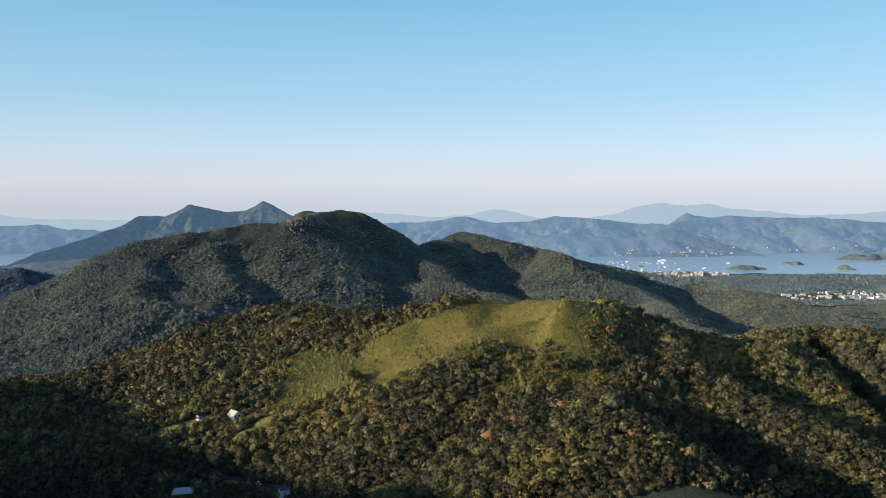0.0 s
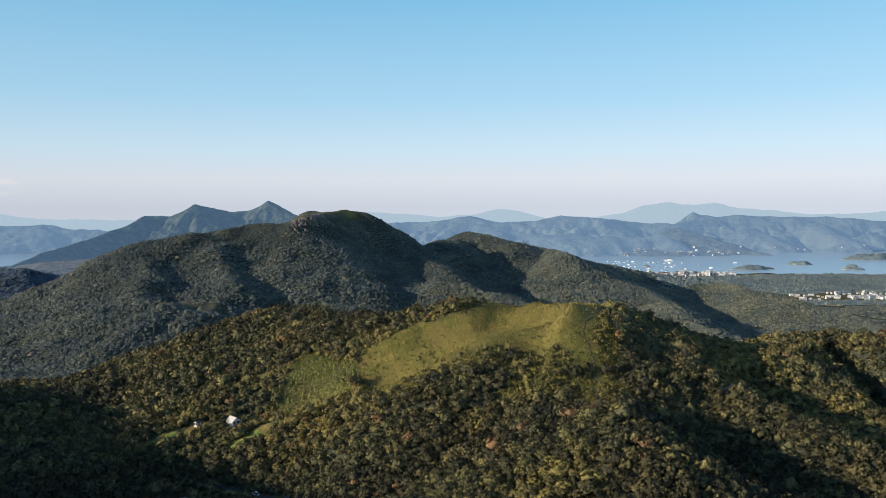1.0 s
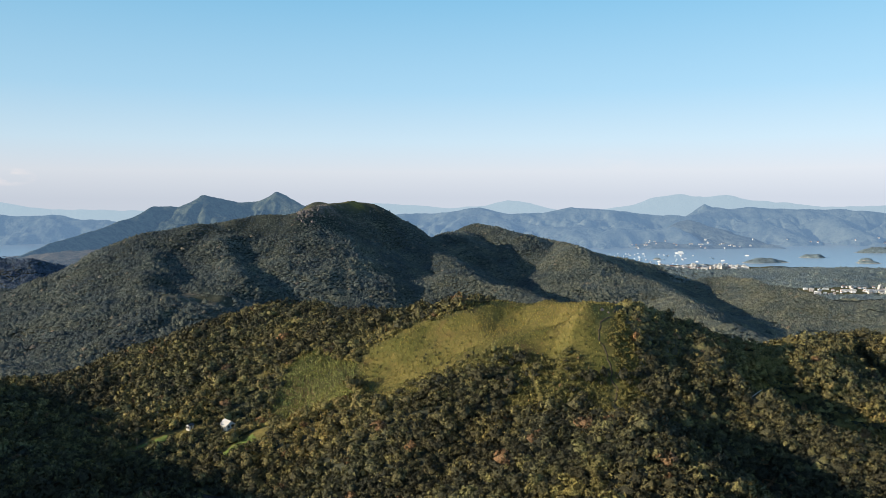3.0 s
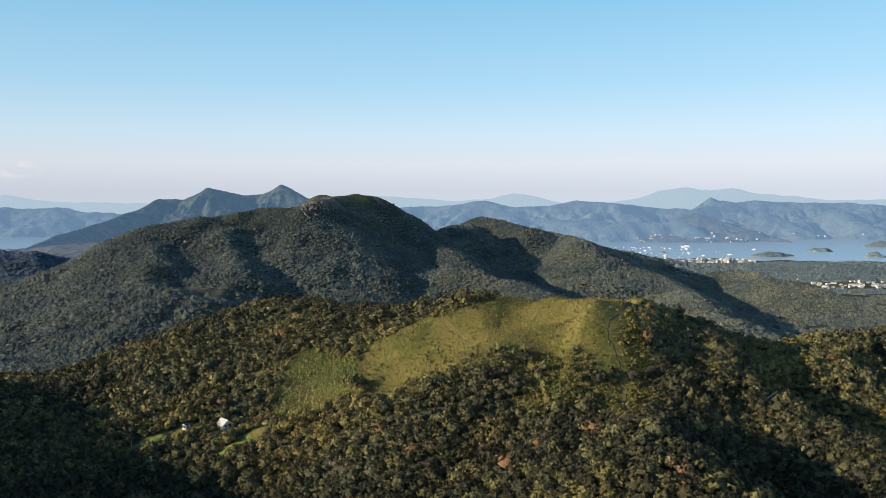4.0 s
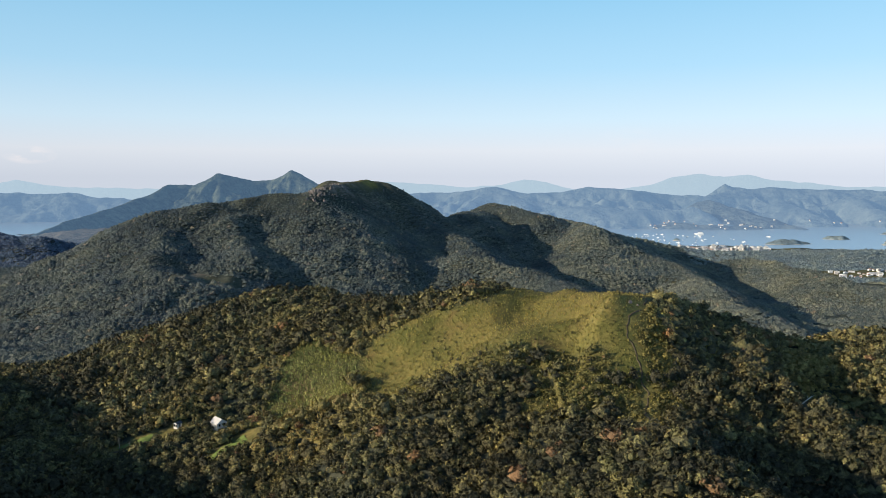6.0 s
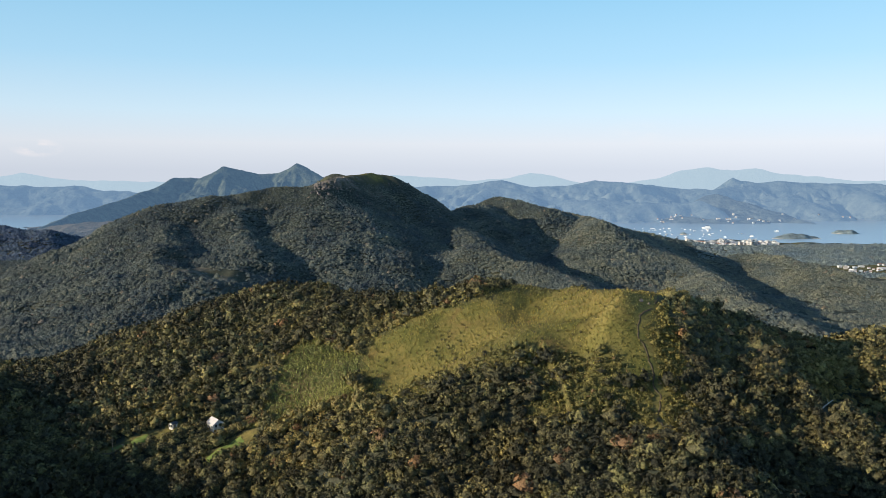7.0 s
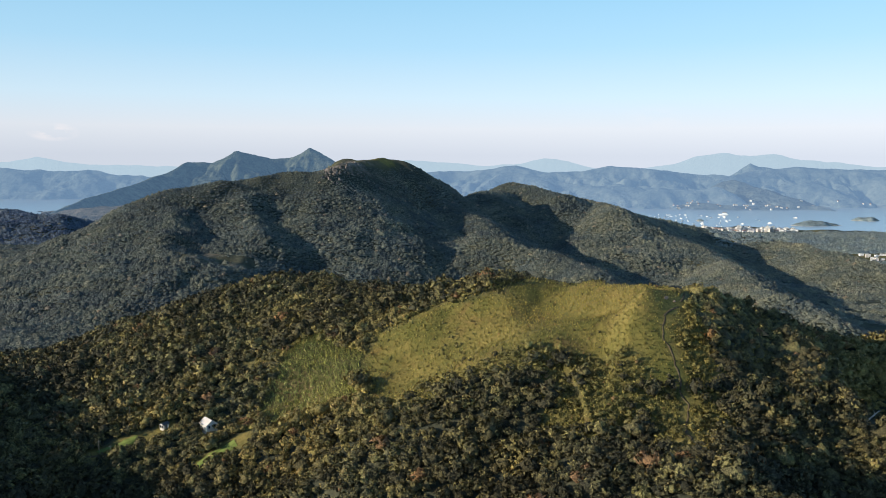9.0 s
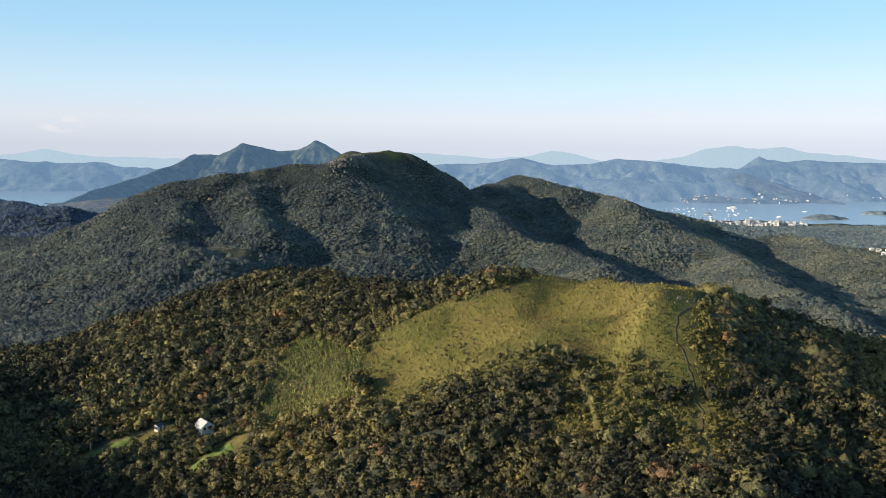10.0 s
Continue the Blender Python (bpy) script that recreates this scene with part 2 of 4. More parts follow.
def height(x, y):
    """The ground's height over the plan."""
    x, y = np.asarray(x, float), np.asarray(y, float)
    near = hill_near(x, y)
    main, below = hill_main(x, y)
    main = main - below * 9 * (1 - gullies(x, y, 170, 21)) + below * 4 * fbm(x, y, 60, 3, 31)
    base = 138 - 85 * step(480, 900, y) - 25 * step(900, 1200, y) - 24 * step(1500, 2600, y)
    base = base + 8 * step(-130, -190, x) * step(600, 480, y)
    base = base - 60 * step(150, 700, x) * step(300, 800, y)
    base = np.maximum(base, 6 + 3 * fbm(x, y, 300, 3, 41))
    base = base - 22 * step(0, 160, y - shore(x))
    low = ridge(x, y, LOW_HILLS, 0.07, 40) + 2 * fbm(x, y, 150, 3, 43)
    h = smax(smax(near, main, 10), smax(base, low, 6), 10)
    h = h + 1.6 * fbm(x, y, 42, 4, 51) * step(150, 260, y) - 2.0 * (1 - gullies(x, y, 55, 61)) * step(900, 700, y)
    return h


def shore(x):
    """How far north the land reaches before the bay."""
    return 2760 + 90 * value_noise(x / 330.0, x * 0 + 3.3, 71) + 60 * value_noise(x / 120.0, x * 0 + 1.1, 72) + 130 * step(1150, 1050, x) + 150 * step(650, 400, x) - 120 * step(1150, 1500, x)


# ---- materials ----
def material(name, rough=0.8):
    m = bpy.data.materials.new(name)
    m.use_nodes = True
    n, l = m.node_tree.nodes, m.node_tree.links
    b = n["Principled BSDF"]
    b.inputs["Roughness"].default_value = rough
    b.inputs["Specular IOR Level"].default_value = 0.25
    return m, n, l, b


def noise_at(n, l, scale, detail=4.0, rough=0.6, coord=None):
    if coord is None:
        coord = n.new("ShaderNodeNewGeometry").outputs["Position"]
    t = n.new("ShaderNodeTexNoise")
    t.inputs["Scale"].default_value, t.inputs["Detail"].default_value, t.inputs["Roughness"].default_value = scale, detail, rough
    l.new(coord, t.inputs["Vector"])
    return t.outputs["Fac"]


def ramp(n, l, fac, *stops):
    r = n.new("ShaderNodeValToRGB")
    e = r.color_ramp.elements
    while len(e) < len(stops):
        e.new(0.5)
    for k, (at, col) in enumerate(stops):
        e[k].position, e[k].color = at, (*col, 1)
    l.new(fac, r.inputs["Fac"])
    return r.outputs["Color"]


def mix(n, l, fac, a, b, how="MIX"):
    m = n.new("ShaderNodeMix")
    m.data_type, m.blend_type = "RGBA", how
    for value, socket in ((fac, m.inputs["Factor"]), (a, m.inputs["A"]), (b, m.inputs["B"])):
        if isinstance(value, bpy.types.NodeSocket):
            l.new(value, socket)
        elif isinstance(value, (int, float)):
            socket.default_value = value
        else:
            socket.default_value = (*value, 1)
    return m.outputs["Result"]


def bump(n, l, b, fac, strength, distance):
    p = n.new("ShaderNodeBump")
    p.inputs["Strength"].default_value, p.inputs["Distance"].default_value = strength, distance
    l.new(fac, p.inputs["Height"])
    l.new(p.outputs["Normal"], b.inputs["Normal"])


def attribute(n, name):
    a = n.new("ShaderNodeAttribute")
    a.attribute_name = name
    return a.outputs["Fac"]


def make_foliage(name, dark, mid, light, autumn, gloss=0.15, single=False, grain=2.4, mottle=1.0):
    """Leaves: one shade a plant, mottled, with the sheen of waxy leaves. single: for plants that stand as objects of their own."""
    m, n, l, b = material(name, 0.7)
    b.inputs["Specular IOR Level"].default_value = gloss
    if single:
        tint = n.new("ShaderNodeObjectInfo").outputs["Random"]
    else:
        tint = attribute(n, "tint")
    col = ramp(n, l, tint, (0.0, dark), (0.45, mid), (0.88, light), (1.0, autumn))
    col = mix(n, l, 1.0, col, ramp(n, l, noise_at(n, l, grain, 4, 0.7), (0.38, tuple(1 - mottle * (1 - c) for c in (0.40, 0.41, 0.46))), (0.50, (1.05, 1.05, 1.05)), (0.62, tuple(1 + mottle * (c - 1) for c in (2.0, 1.95, 1.85)))), "MULTIPLY")
    col = mix(n, l, 1.0, col, ramp(n, l, noise_at(n, l, 0.02, 3), (0.35, (0.8, 0.85, 0.9)), (0.65, (1.2, 1.1, 0.9))), "MULTIPLY")
    l.new(col, b.inputs["Base Color"])
    bump(n, l, b, noise_at(n, l, grain * 1.4, 4, 0.7), 1.0, 1.6 * mottle / grain)
    return m


LEAF_SHADES = ((0.062, 0.062, 0.044), (0.146, 0.136, 0.074), (0.350, 0.315, 0.128), (0.29, 0.18, 0.10))
FOLIAGE = make_foliage("forest leaves", *LEAF_SHADES, grain=3.2, mottle=1.0)
TREE_LEAVES = make_foliage("tree leaves", *LEAF_SHADES[:3], LEAF_SHADES[2], single=True, grain=3.2, mottle=1.0)
# main hill's leaf colours carry a blue cast in place of haze
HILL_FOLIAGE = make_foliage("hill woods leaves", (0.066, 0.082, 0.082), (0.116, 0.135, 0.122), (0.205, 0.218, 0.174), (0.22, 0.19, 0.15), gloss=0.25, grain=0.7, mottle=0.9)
# aerial haze put into the leaf colour: paler, bluer, with extra gloss
HAZE_TINT_FOLIAGE = make_foliage("low hill leaves with haze tint", (0.105, 0.155, 0.178), (0.160, 0.212, 0.232), (0.210, 0.262, 0.262), (0.21, 0.22, 0.21), gloss=0.8, grain=0.4)
# the hill's shade and blue haze are put into this leaf colour
WEST_FOLIAGE = make_foliage("west hill leaves, shade and haze in colour", (0.060, 0.092, 0.150), (0.086, 0.124, 0.190), (0.120, 0.160, 0.220), (0.09, 0.10, 0.10), gloss=0.4, grain=0.4)
GRASS_BLADES = make_foliage("dry hill grass", (0.15, 0.145, 0.046), (0.33, 0.295, 0.088), (0.52, 0.46, 0.14), (0.44, 0.28, 0.12))
SCRUB = make_foliage("brown-green scrub leaves", (0.15, 0.138, 0.056), (0.29, 0.255, 0.092), (0.44, 0.37, 0.13), (0.38, 0.25, 0.12), mottle=0.7)
FERN = make_foliage("tall pale fern", (0.12, 0.155, 0.05), (0.28, 0.31, 0.10), (0.50, 0.51, 0.18), (0.38, 0.33, 0.12))


def make_ground():
    """Soil and scrub, with woods far off, grass on the hilltop, and rock on the crags, by what grows there."""
    m, n, l, b = material("hillside", 0.9)
    wood = ramp(n, l, noise_at(n, l, 0.13, 5, 0.7), (0.3, (0.036, 0.042, 0.034)), (0.5, (0.058, 0.065, 0.050)), (0.72, (0.095, 0.10, 0.072)))
    wood = mix(n, l, 1.0, wood, ramp(n, l, noise_at(n, l, 0.008, 4), (0.35, (0.75, 0.85, 0.9)), (0.65, (1.35, 1.2, 0.95))), "MULTIPLY")
    grass = ramp(n, l, noise_at(n, l, 0.5, 5, 0.7), (0.3, (0.13, 0.125, 0.038)), (0.5, (0.22, 0.195, 0.056)), (0.7, (0.31, 0.265, 0.08)))
    grass = mix(n, l, 1.0, grass, ramp(n, l, noise_at(n, l, 0.05, 5, 0.7), (0.35, (0.55, 0.62, 0.5)), (0.65, (1.25, 1.1, 1.1))), "MULTIPLY")
    rust = ramp(n, l, noise_at(n, l, 0.045, 5, 0.75), (0.52, (0, 0, 0)), (0.66, (0.55, 0.55, 0.55)))
    grass = mix(n, l, rust, grass, (0.21, 0.125, 0.05))
    col = mix(n, l, attribute(n, "grass"), wood, grass)
    stone = ramp(n, l, noise_at(n, l, 0.09, 6, 0.75), (0.38, (0.05, 0.055, 0.04)), (0.6, (0.26, 0.22, 0.18)))
    col = mix(n, l, attribute(n, "stone"), col, stone)
    l.new(col, b.inputs["Base Color"])
    bump(n, l, b, noise_at(n, l, 0.6, 5, 0.7), 0.5, 1.0)
    return m


GROUND = make_ground()


def make_water():
    m, n, l, b = material("bay water", 0.25)
    # base colour is lightened to hold the haze over the bay
    b.inputs["Base Color"].default_value = (0.42, 0.55, 0.68, 1)
    b.inputs["Specular IOR Level"].default_value = 0.5
    bump(n, l, b, noise_at(n, l, 0.12, 5, 0.7), 0.25, 1.0)
    return m


WATER = make_water()


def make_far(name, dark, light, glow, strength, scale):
    """Hills in the distance; the haze of the air is put into the material as a blue glow."""
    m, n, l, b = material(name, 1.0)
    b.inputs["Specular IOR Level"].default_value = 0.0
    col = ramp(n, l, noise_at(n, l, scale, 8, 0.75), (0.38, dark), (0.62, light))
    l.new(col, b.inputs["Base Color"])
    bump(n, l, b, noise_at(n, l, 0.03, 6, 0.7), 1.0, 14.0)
    # emission stands in for aerial haze on hills that give no light
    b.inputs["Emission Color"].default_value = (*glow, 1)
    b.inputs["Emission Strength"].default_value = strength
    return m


FAR_PEAKS = make_far("wooded mountain with haze glow", (0.035, 0.05, 0.042), (0.12, 0.135, 0.095), (0.10, 0.18, 0.30), 0.55, 0.02)
FAR_HILLS = make_far("bay hills with haze glow", (0.045, 0.062, 0.062), (0.12, 0.135, 0.115), (0.19, 0.315, 0.50), 0.68, 0.012)
FAR_HEADLAND = make_far("wooded headland with haze glow", (0.045, 0.062, 0.062), (0.12, 0.135, 0.115), (0.18, 0.29, 0.46), 0.60, 0.014)
FAR_FORELAND = make_far("brown-green foreland with haze glow", (0.05, 0.06, 0.055), (0.15, 0.13, 0.105), (0.12, 0.18, 0.27), 0.5, 0.012)
PALE_HILLS = make_far("horizon hills with pale haze glow", (0.05, 0.06, 0.06), (0.06, 0.07, 0.07), (0.46, 0.60, 0.72), 0.85, 0.004)


# ---- meshes ----
def mesh_object(name, verts, faces, mat, attributes=(), smooth=True, parent=None, normals=None):
    """One mesh from arrays: verts (n, 3), faces (m, 3 or 4), float attributes by point."""
    verts, faces = np.asarray(verts, np.float32), np.asarray(faces, np.int32)
    me = bpy.data.meshes.new(name)
    k = faces.shape[1]
    me.vertices.add(len(verts))
    me.vertices.foreach_set("co", verts.ravel())
    me.loops.add(faces.size)
    me.loops.foreach_set("vertex_index", faces.ravel())
    me.polygons.add(len(faces))
    me.polygons.foreach_set("loop_start", np.arange(0, faces.size, k, dtype=np.int32))
    me.polygons.foreach_set("use_smooth", np.full(len(faces), smooth))
    for label, values in attributes:
        me.attributes.new(label, "FLOAT", "POINT").data.foreach_set("value", np.asarray(values, np.float32))
    me.update(calc_edges=True)
    if normals is not None:
        me.attributes.new("custom_normal", "FLOAT_VECTOR", "POINT").data.foreach_set("vector", np.asarray(normals, np.float32).ravel())
    me.materials.append(mat)
    ob = new(name, me)
    ob.parent = parent
    return ob


def grid_faces(rows, cols, wrap=False):
    i = np.arange(rows - 1)[:, None]
    j = np.arange(cols if wrap else cols - 1)[None, :]
    j2 = (j + 1) % cols
    a, b, c, d = i * cols + j, i * cols + j2, (i + 1) * cols + j2, (i + 1) * cols + j
    return np.stack([a, b, c, d], -1).reshape(-1, 4)


# ---- what grows where, over the plan ----
GRASS_EDGE = [(13, 464), (8, 449), (-12, 450), (-30, 458), (-52, 456), (-52, 438), (-46, 412), (-40, 396), (-25, 385), (-12, 381), (4, 379), (18, 380),
              (32, 378), (44, 371), (54, 363), (63, 354), (70, 362), (75, 388), (83, 402), (84, 412), (64, 436), (56, 462), (36, 486), (20, 486)]
FERN_EDGE = [(-83, 470), (-67, 453), (-53, 433), (-45, 398), (-58, 398), (-70, 402), (-86, 402), (-105, 404), (-98, 417), (-98, 437), (-95, 462)]
TRAIL = [(82, 401), (78, 393), (74, 387), (70, 382), (68, 377), (68, 371), (70, 365), (70, 358), (69, 351), (70, 346), (69, 341), (67, 335), (66, 329), (65, 320)]


def within(x, y, edge):
    """How far inside a closed outline each place lies, in metres; below 0 outside."""
    near, inside = np.full(x.shape, 1e9), np.zeros(x.shape, bool)
    for (ax, ay), (bx, by) in zip(edge, edge[1:] + edge[:1]):
        dx, dy = bx - ax, by - ay
        t = np.clip(((x - ax) * dx + (y - ay) * dy) / (dx * dx + dy * dy), 0, 1)
        near = np.minimum(near, np.hypot(x - ax - t * dx, y - ay - t * dy))
        inside ^= ((ay > y) != (by > y)) & (x < ax + (y - ay) * dx / (dy if dy else 1e-9))
    return np.where(inside, near, -near)


def grass_cover(x, y):
    wx, wy = x + 5 * fbm(x, y, 18, 3, 81), y + 5 * fbm(x, y, 18, 3, 82)
    return step(-3.5, 4.0, within(wx, wy, GRASS_EDGE))


def field_cover(x, y):
    wx, wy = x + 4 * fbm(x, y, 18, 3, 83), y + 4 * fbm(x, y, 18, 3, 84)
    return step(-2.0, 3.0, within(wx, wy, FERN_EDGE))


def trail_cover(x, y, width):
    wx, wy = x + 1.2 * fbm(x, y, 9, 2, 85), y
    g = np.zeros_like(x)
    for a, b in zip(TRAIL, TRAIL[1:]):
        g = np.maximum(g, capsule(wx, wy, *a, *b, width))
    return g


CLEARINGS = [(-120, 417, -117, 410, 5), (-112, 384, -98, 392, 7), (-140, 416, -144, 408, 5), (-149, 409, -162, 395, 6), (-117, 322, -115, 312, 8), (-112, 344, -75, 324, 5),
             (-71, 319, -71, 312, 4)]


def clearing(x, y):
    g = np.zeros_like(x)
    for c in CLEARINGS:
        g = np.maximum(g, capsule(x, y, *c))
    return g


def scrub_cover(x, y):
    """Low brown scrub over the upper spur, either side of the trail."""
    wx, wy = x + 9 * fbm(x, y, 22, 3, 86), y + 9 * fbm(x, y, 22, 3, 87)
    return np.maximum.reduce([capsule(wx, wy, 74, 388, 66, 322, 13), capsule(wx, wy, 62, 374, 22, 384, 9), 0.9 * capsule(wx, wy, 60, 366, 40, 352, 17), 0.9 * capsule(wx, wy, 50, 374, 14, 378, 11), 0.7 * capsule(wx, wy, -30, 384, 8, 380, 8), 0.9 * capsule(wx, wy, 84, 378, 79, 325, 10), 0.8 * capsule(wx, wy, 112, 378, 122, 372, 9), 0.7 * capsule(wx, wy, -92, 462, -118, 452, 9)])


# ---- ground ----
fine = np.radians(np.arange(-42, 42.001, 0.18))
coarse = np.radians(np.arange(46, 315, 4.0))
turn = np.concatenate([fine, coarse])
radius = np.concatenate([[0.05, 40, 90], np.exp(np.arange(math.log(150), math.log(850), 0.011)),
                         np.exp(np.arange(math.log(850), math.log(2350), 0.008)), np.exp(np.arange(math.log(2360), math.log(3700), 0.012))])
gx = (radius[:, None] * np.sin(turn)[None, :]).ravel()
gy = 40 + (radius[:, None] * np.cos(turn)[None, :]).ravel()
gz = height(gx, gy)
grass = np.maximum.reduce([grass_cover(gx, gy), 0.9 * clearing(gx, gy), 0.6 * field_cover(gx, gy), 0.8 * scrub_cover(gx, gy), 0.1 * capsule(gx, gy, -465, 1250, -405, 1200, 45), 0.5 * np.maximum(capsule(gx, gy, 985, 2072, 1400, 2072, 70), capsule(gx, gy, 700, 2770, 1090, 2770, 100))])
main_top = capsule(gx, gy, -335, 1700, -195, 1825, 60) * step(222, 245, gz)
woods = step(820, 900, np.hypot(gx, gy - 40)) * step(2, 6, gz)
crown = cells(gx, gy, 7.5, 91) * (0.6 + 0.8 * hash2(np.floor(gx / 7.5), np.floor(gy / 7.5), 93)) + 0.5 * cells(gx, gy, 4.0, 95)
gz = gz + woods * (1 - 0.8 * main_top) * 0.5 * crown
stone = np.maximum.reduce([0.65 * capsule(gx, gy, -465, 1250, -405, 1200, 50), capsule(gx, gy, -335, 1668, -290, 1720, 42), 0.7 * capsule(gx, gy, -230, 1740, -190, 1700, 40)]) * step(0.0, 0.5, fbm(gx, gy, 22, 4, 97))
grass = np.maximum(grass, np.maximum(0.3 * main_top, capsule(gx, gy, -262, 1806, -240, 1815, 22)) * step(-0.3, 0.3, fbm(gx, gy, 30, 3, 98)))
ground = mesh_object("ground", np.stack([gx, gy, gz], 1), grid_faces(len(radius), len(turn), wrap=True)[:, ::-1], GROUND,
                     [("grass", grass), ("stone", stone)])
tagged(ground, "wooded hills with a grassy summit and a rocky peak", "ground", kind="structure")

water = mesh_object("water", [(-7000, -3000, 0), (7000, -3000, 0), (7000, 4990, 0), (-7000, 4990, 0)], [(0, 1, 2, 3)], WATER)
tagged(water, "calm blue bay with sheltered water", "water", kind="structure")


# ---- distance ----
def far_range(name, lines, x0, x1, y0, y1, cols, rows, slope, rib, mat, label, seed, sway=60, ribs=230, round_by=20):
    xs, ys = np.meshgrid(np.linspace(x0, x1, cols), np.linspace(y0, y1, rows))
    x, y = xs.ravel(), ys.ravel()
    wx, wy = x + 20 * fbm(x, y, 220, 3, seed), y + sway * fbm(x, y, 300, 3, seed + 1)
    h = np.full(x.shape, -30.0)
    for line in lines:
        h = smax(h, ridge(wx, wy, line, slope, round_by), 12)
    away = np.full(x.shape, 9999.0)
    for line in lines:
        away = np.minimum(away, -ridge(wx, wy, [(a, b, 0) for a, b, c in line], 1.0, 1))
    h = h - rib * step(20, 200, away) * (1 - gullies(x, y, ribs, seed + 2)) + 14 * step(0, 120, away) * fbm(x, y, 130, 4, seed + 5) - 0.3 * rib * step(20, 140, away) * (1 - gullies(x, y, 0.42 * ribs, seed + 9)) + 4 * fbm(x, y, 70, 3, seed + 7)
    ob = mesh_object(name, np.stack([x, y, h], 1), grid_faces(rows, cols), mat)
    return tagged(ob, label, "hills", kind="structure")


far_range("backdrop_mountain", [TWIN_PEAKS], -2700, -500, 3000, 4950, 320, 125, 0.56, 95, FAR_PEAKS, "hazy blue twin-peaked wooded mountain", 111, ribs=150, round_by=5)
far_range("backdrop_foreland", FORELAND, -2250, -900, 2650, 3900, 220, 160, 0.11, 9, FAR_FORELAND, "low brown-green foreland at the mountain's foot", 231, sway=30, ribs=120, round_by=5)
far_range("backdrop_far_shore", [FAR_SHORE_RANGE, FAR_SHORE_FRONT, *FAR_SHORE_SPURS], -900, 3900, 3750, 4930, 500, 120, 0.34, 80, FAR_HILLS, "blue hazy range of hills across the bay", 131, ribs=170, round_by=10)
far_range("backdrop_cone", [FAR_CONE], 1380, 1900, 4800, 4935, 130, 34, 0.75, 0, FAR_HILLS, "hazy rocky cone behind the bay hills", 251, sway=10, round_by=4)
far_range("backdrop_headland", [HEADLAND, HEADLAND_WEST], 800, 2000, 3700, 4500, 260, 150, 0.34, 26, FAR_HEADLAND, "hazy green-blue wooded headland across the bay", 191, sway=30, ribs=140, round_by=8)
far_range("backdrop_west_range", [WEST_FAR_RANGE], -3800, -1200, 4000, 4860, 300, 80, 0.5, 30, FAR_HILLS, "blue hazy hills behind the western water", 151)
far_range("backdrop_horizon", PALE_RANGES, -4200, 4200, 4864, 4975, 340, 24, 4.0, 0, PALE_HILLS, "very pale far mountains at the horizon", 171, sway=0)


# ---- woods ----
def lump(seed):
    """A knobbly lump about the unit sphere, of eight triangles."""
    v = 1.15 * np.array([(1, 0, 0), (-1, 0, 0), (0, 1, 0), (0, -1, 0), (0, 0, 1), (0, 0, -1)], float)
    f = np.array([(0, 2, 4), (2, 1, 4), (1, 3, 4), (3, 0, 4), (2, 0, 5), (1, 2, 5), (3, 1, 5), (0, 3, 5)])
    return v + np.random.RandomState(seed).rand(6, 3) - 0.5, f


def leafy_crown(seed, lobes, leaves, leaf, core=0.66):
    """A broad crown of radius 1 over z 0.2 to 1.6: a core darkened in tone as inner shade, under lobes, each lobe a
    tuft of leaf clumps that turn outwards.
    Gives the points, the faces, a shade by point and the soft normals of the leaf mass."""
    rnd = np.random.RandomState(seed)
    v, f = lump(seed * 31)
    v = v * core * np.array([1, 1, 0.85]) + np.array([0, 0, 0.72])
    soft = v - np.array([0, 0, 0.6])
    # the core's lower tone paints the shade deep inside the leaves
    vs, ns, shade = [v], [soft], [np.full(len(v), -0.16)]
    for k in range(lobes):
        rise = 1.0 if k == 0 else 0.05 + 0.8 * rnd.rand()
        a, out = k * 2.4 + 0.9 * rnd.rand(), math.sqrt(max(0.0, 1 - rise * rise))
        way = np.array([out * math.cos(a), out * math.sin(a), rise])
        big = 0.30 + 0.22 * rnd.rand()
        mid = way * (1.0 - big * 0.75) * np.array([1, 1, 0.8]) + np.array([0, 0, 0.72])
        at = rnd.randn(leaves, 3) + 0.9 * way
        at = at / np.linalg.norm(at, axis=1)[:, None]
        centre = mid + at * big * (0.75 + 0.4 * rnd.rand(leaves, 1))
        face = at + 0.6 * rnd.randn(leaves, 3)
        face = face / np.linalg.norm(face, axis=1)[:, None]
        side = np.cross(face, rnd.randn(leaves, 3))
        side = side / np.linalg.norm(side, axis=1)[:, None]
        up = np.cross(face, side)
        r = leaf * (0.6 + 0.8 * rnd.rand(leaves, 1))
        vs.append(np.stack([centre + side * r, centre - 0.5 * side * r + 0.8 * up * r, centre - 0.6 * side * r - 0.75 * up * r], 1).reshape(-1, 3))
        face = np.where((face * at).sum(1)[:, None] < 0, -face, face)
        ns.append(np.repeat(0.9 * at + 0.4 * way + 0.42 * face + np.array([0, 0, 0.1]), 3, 0))
        shade.append(np.repeat(0.02 + 0.11 * rnd.randn() + 0.10 * rnd.randn(leaves), 3))
    n = len(v)
    total = lobes * leaves
    ns = np.concatenate(ns)
    ns = ns / np.linalg.norm(ns, axis=1)[:, None]
    return np.concatenate(vs), np.concatenate([f, np.arange(total * 3).reshape(-1, 3) + n]), np.concatenate(shade), ns


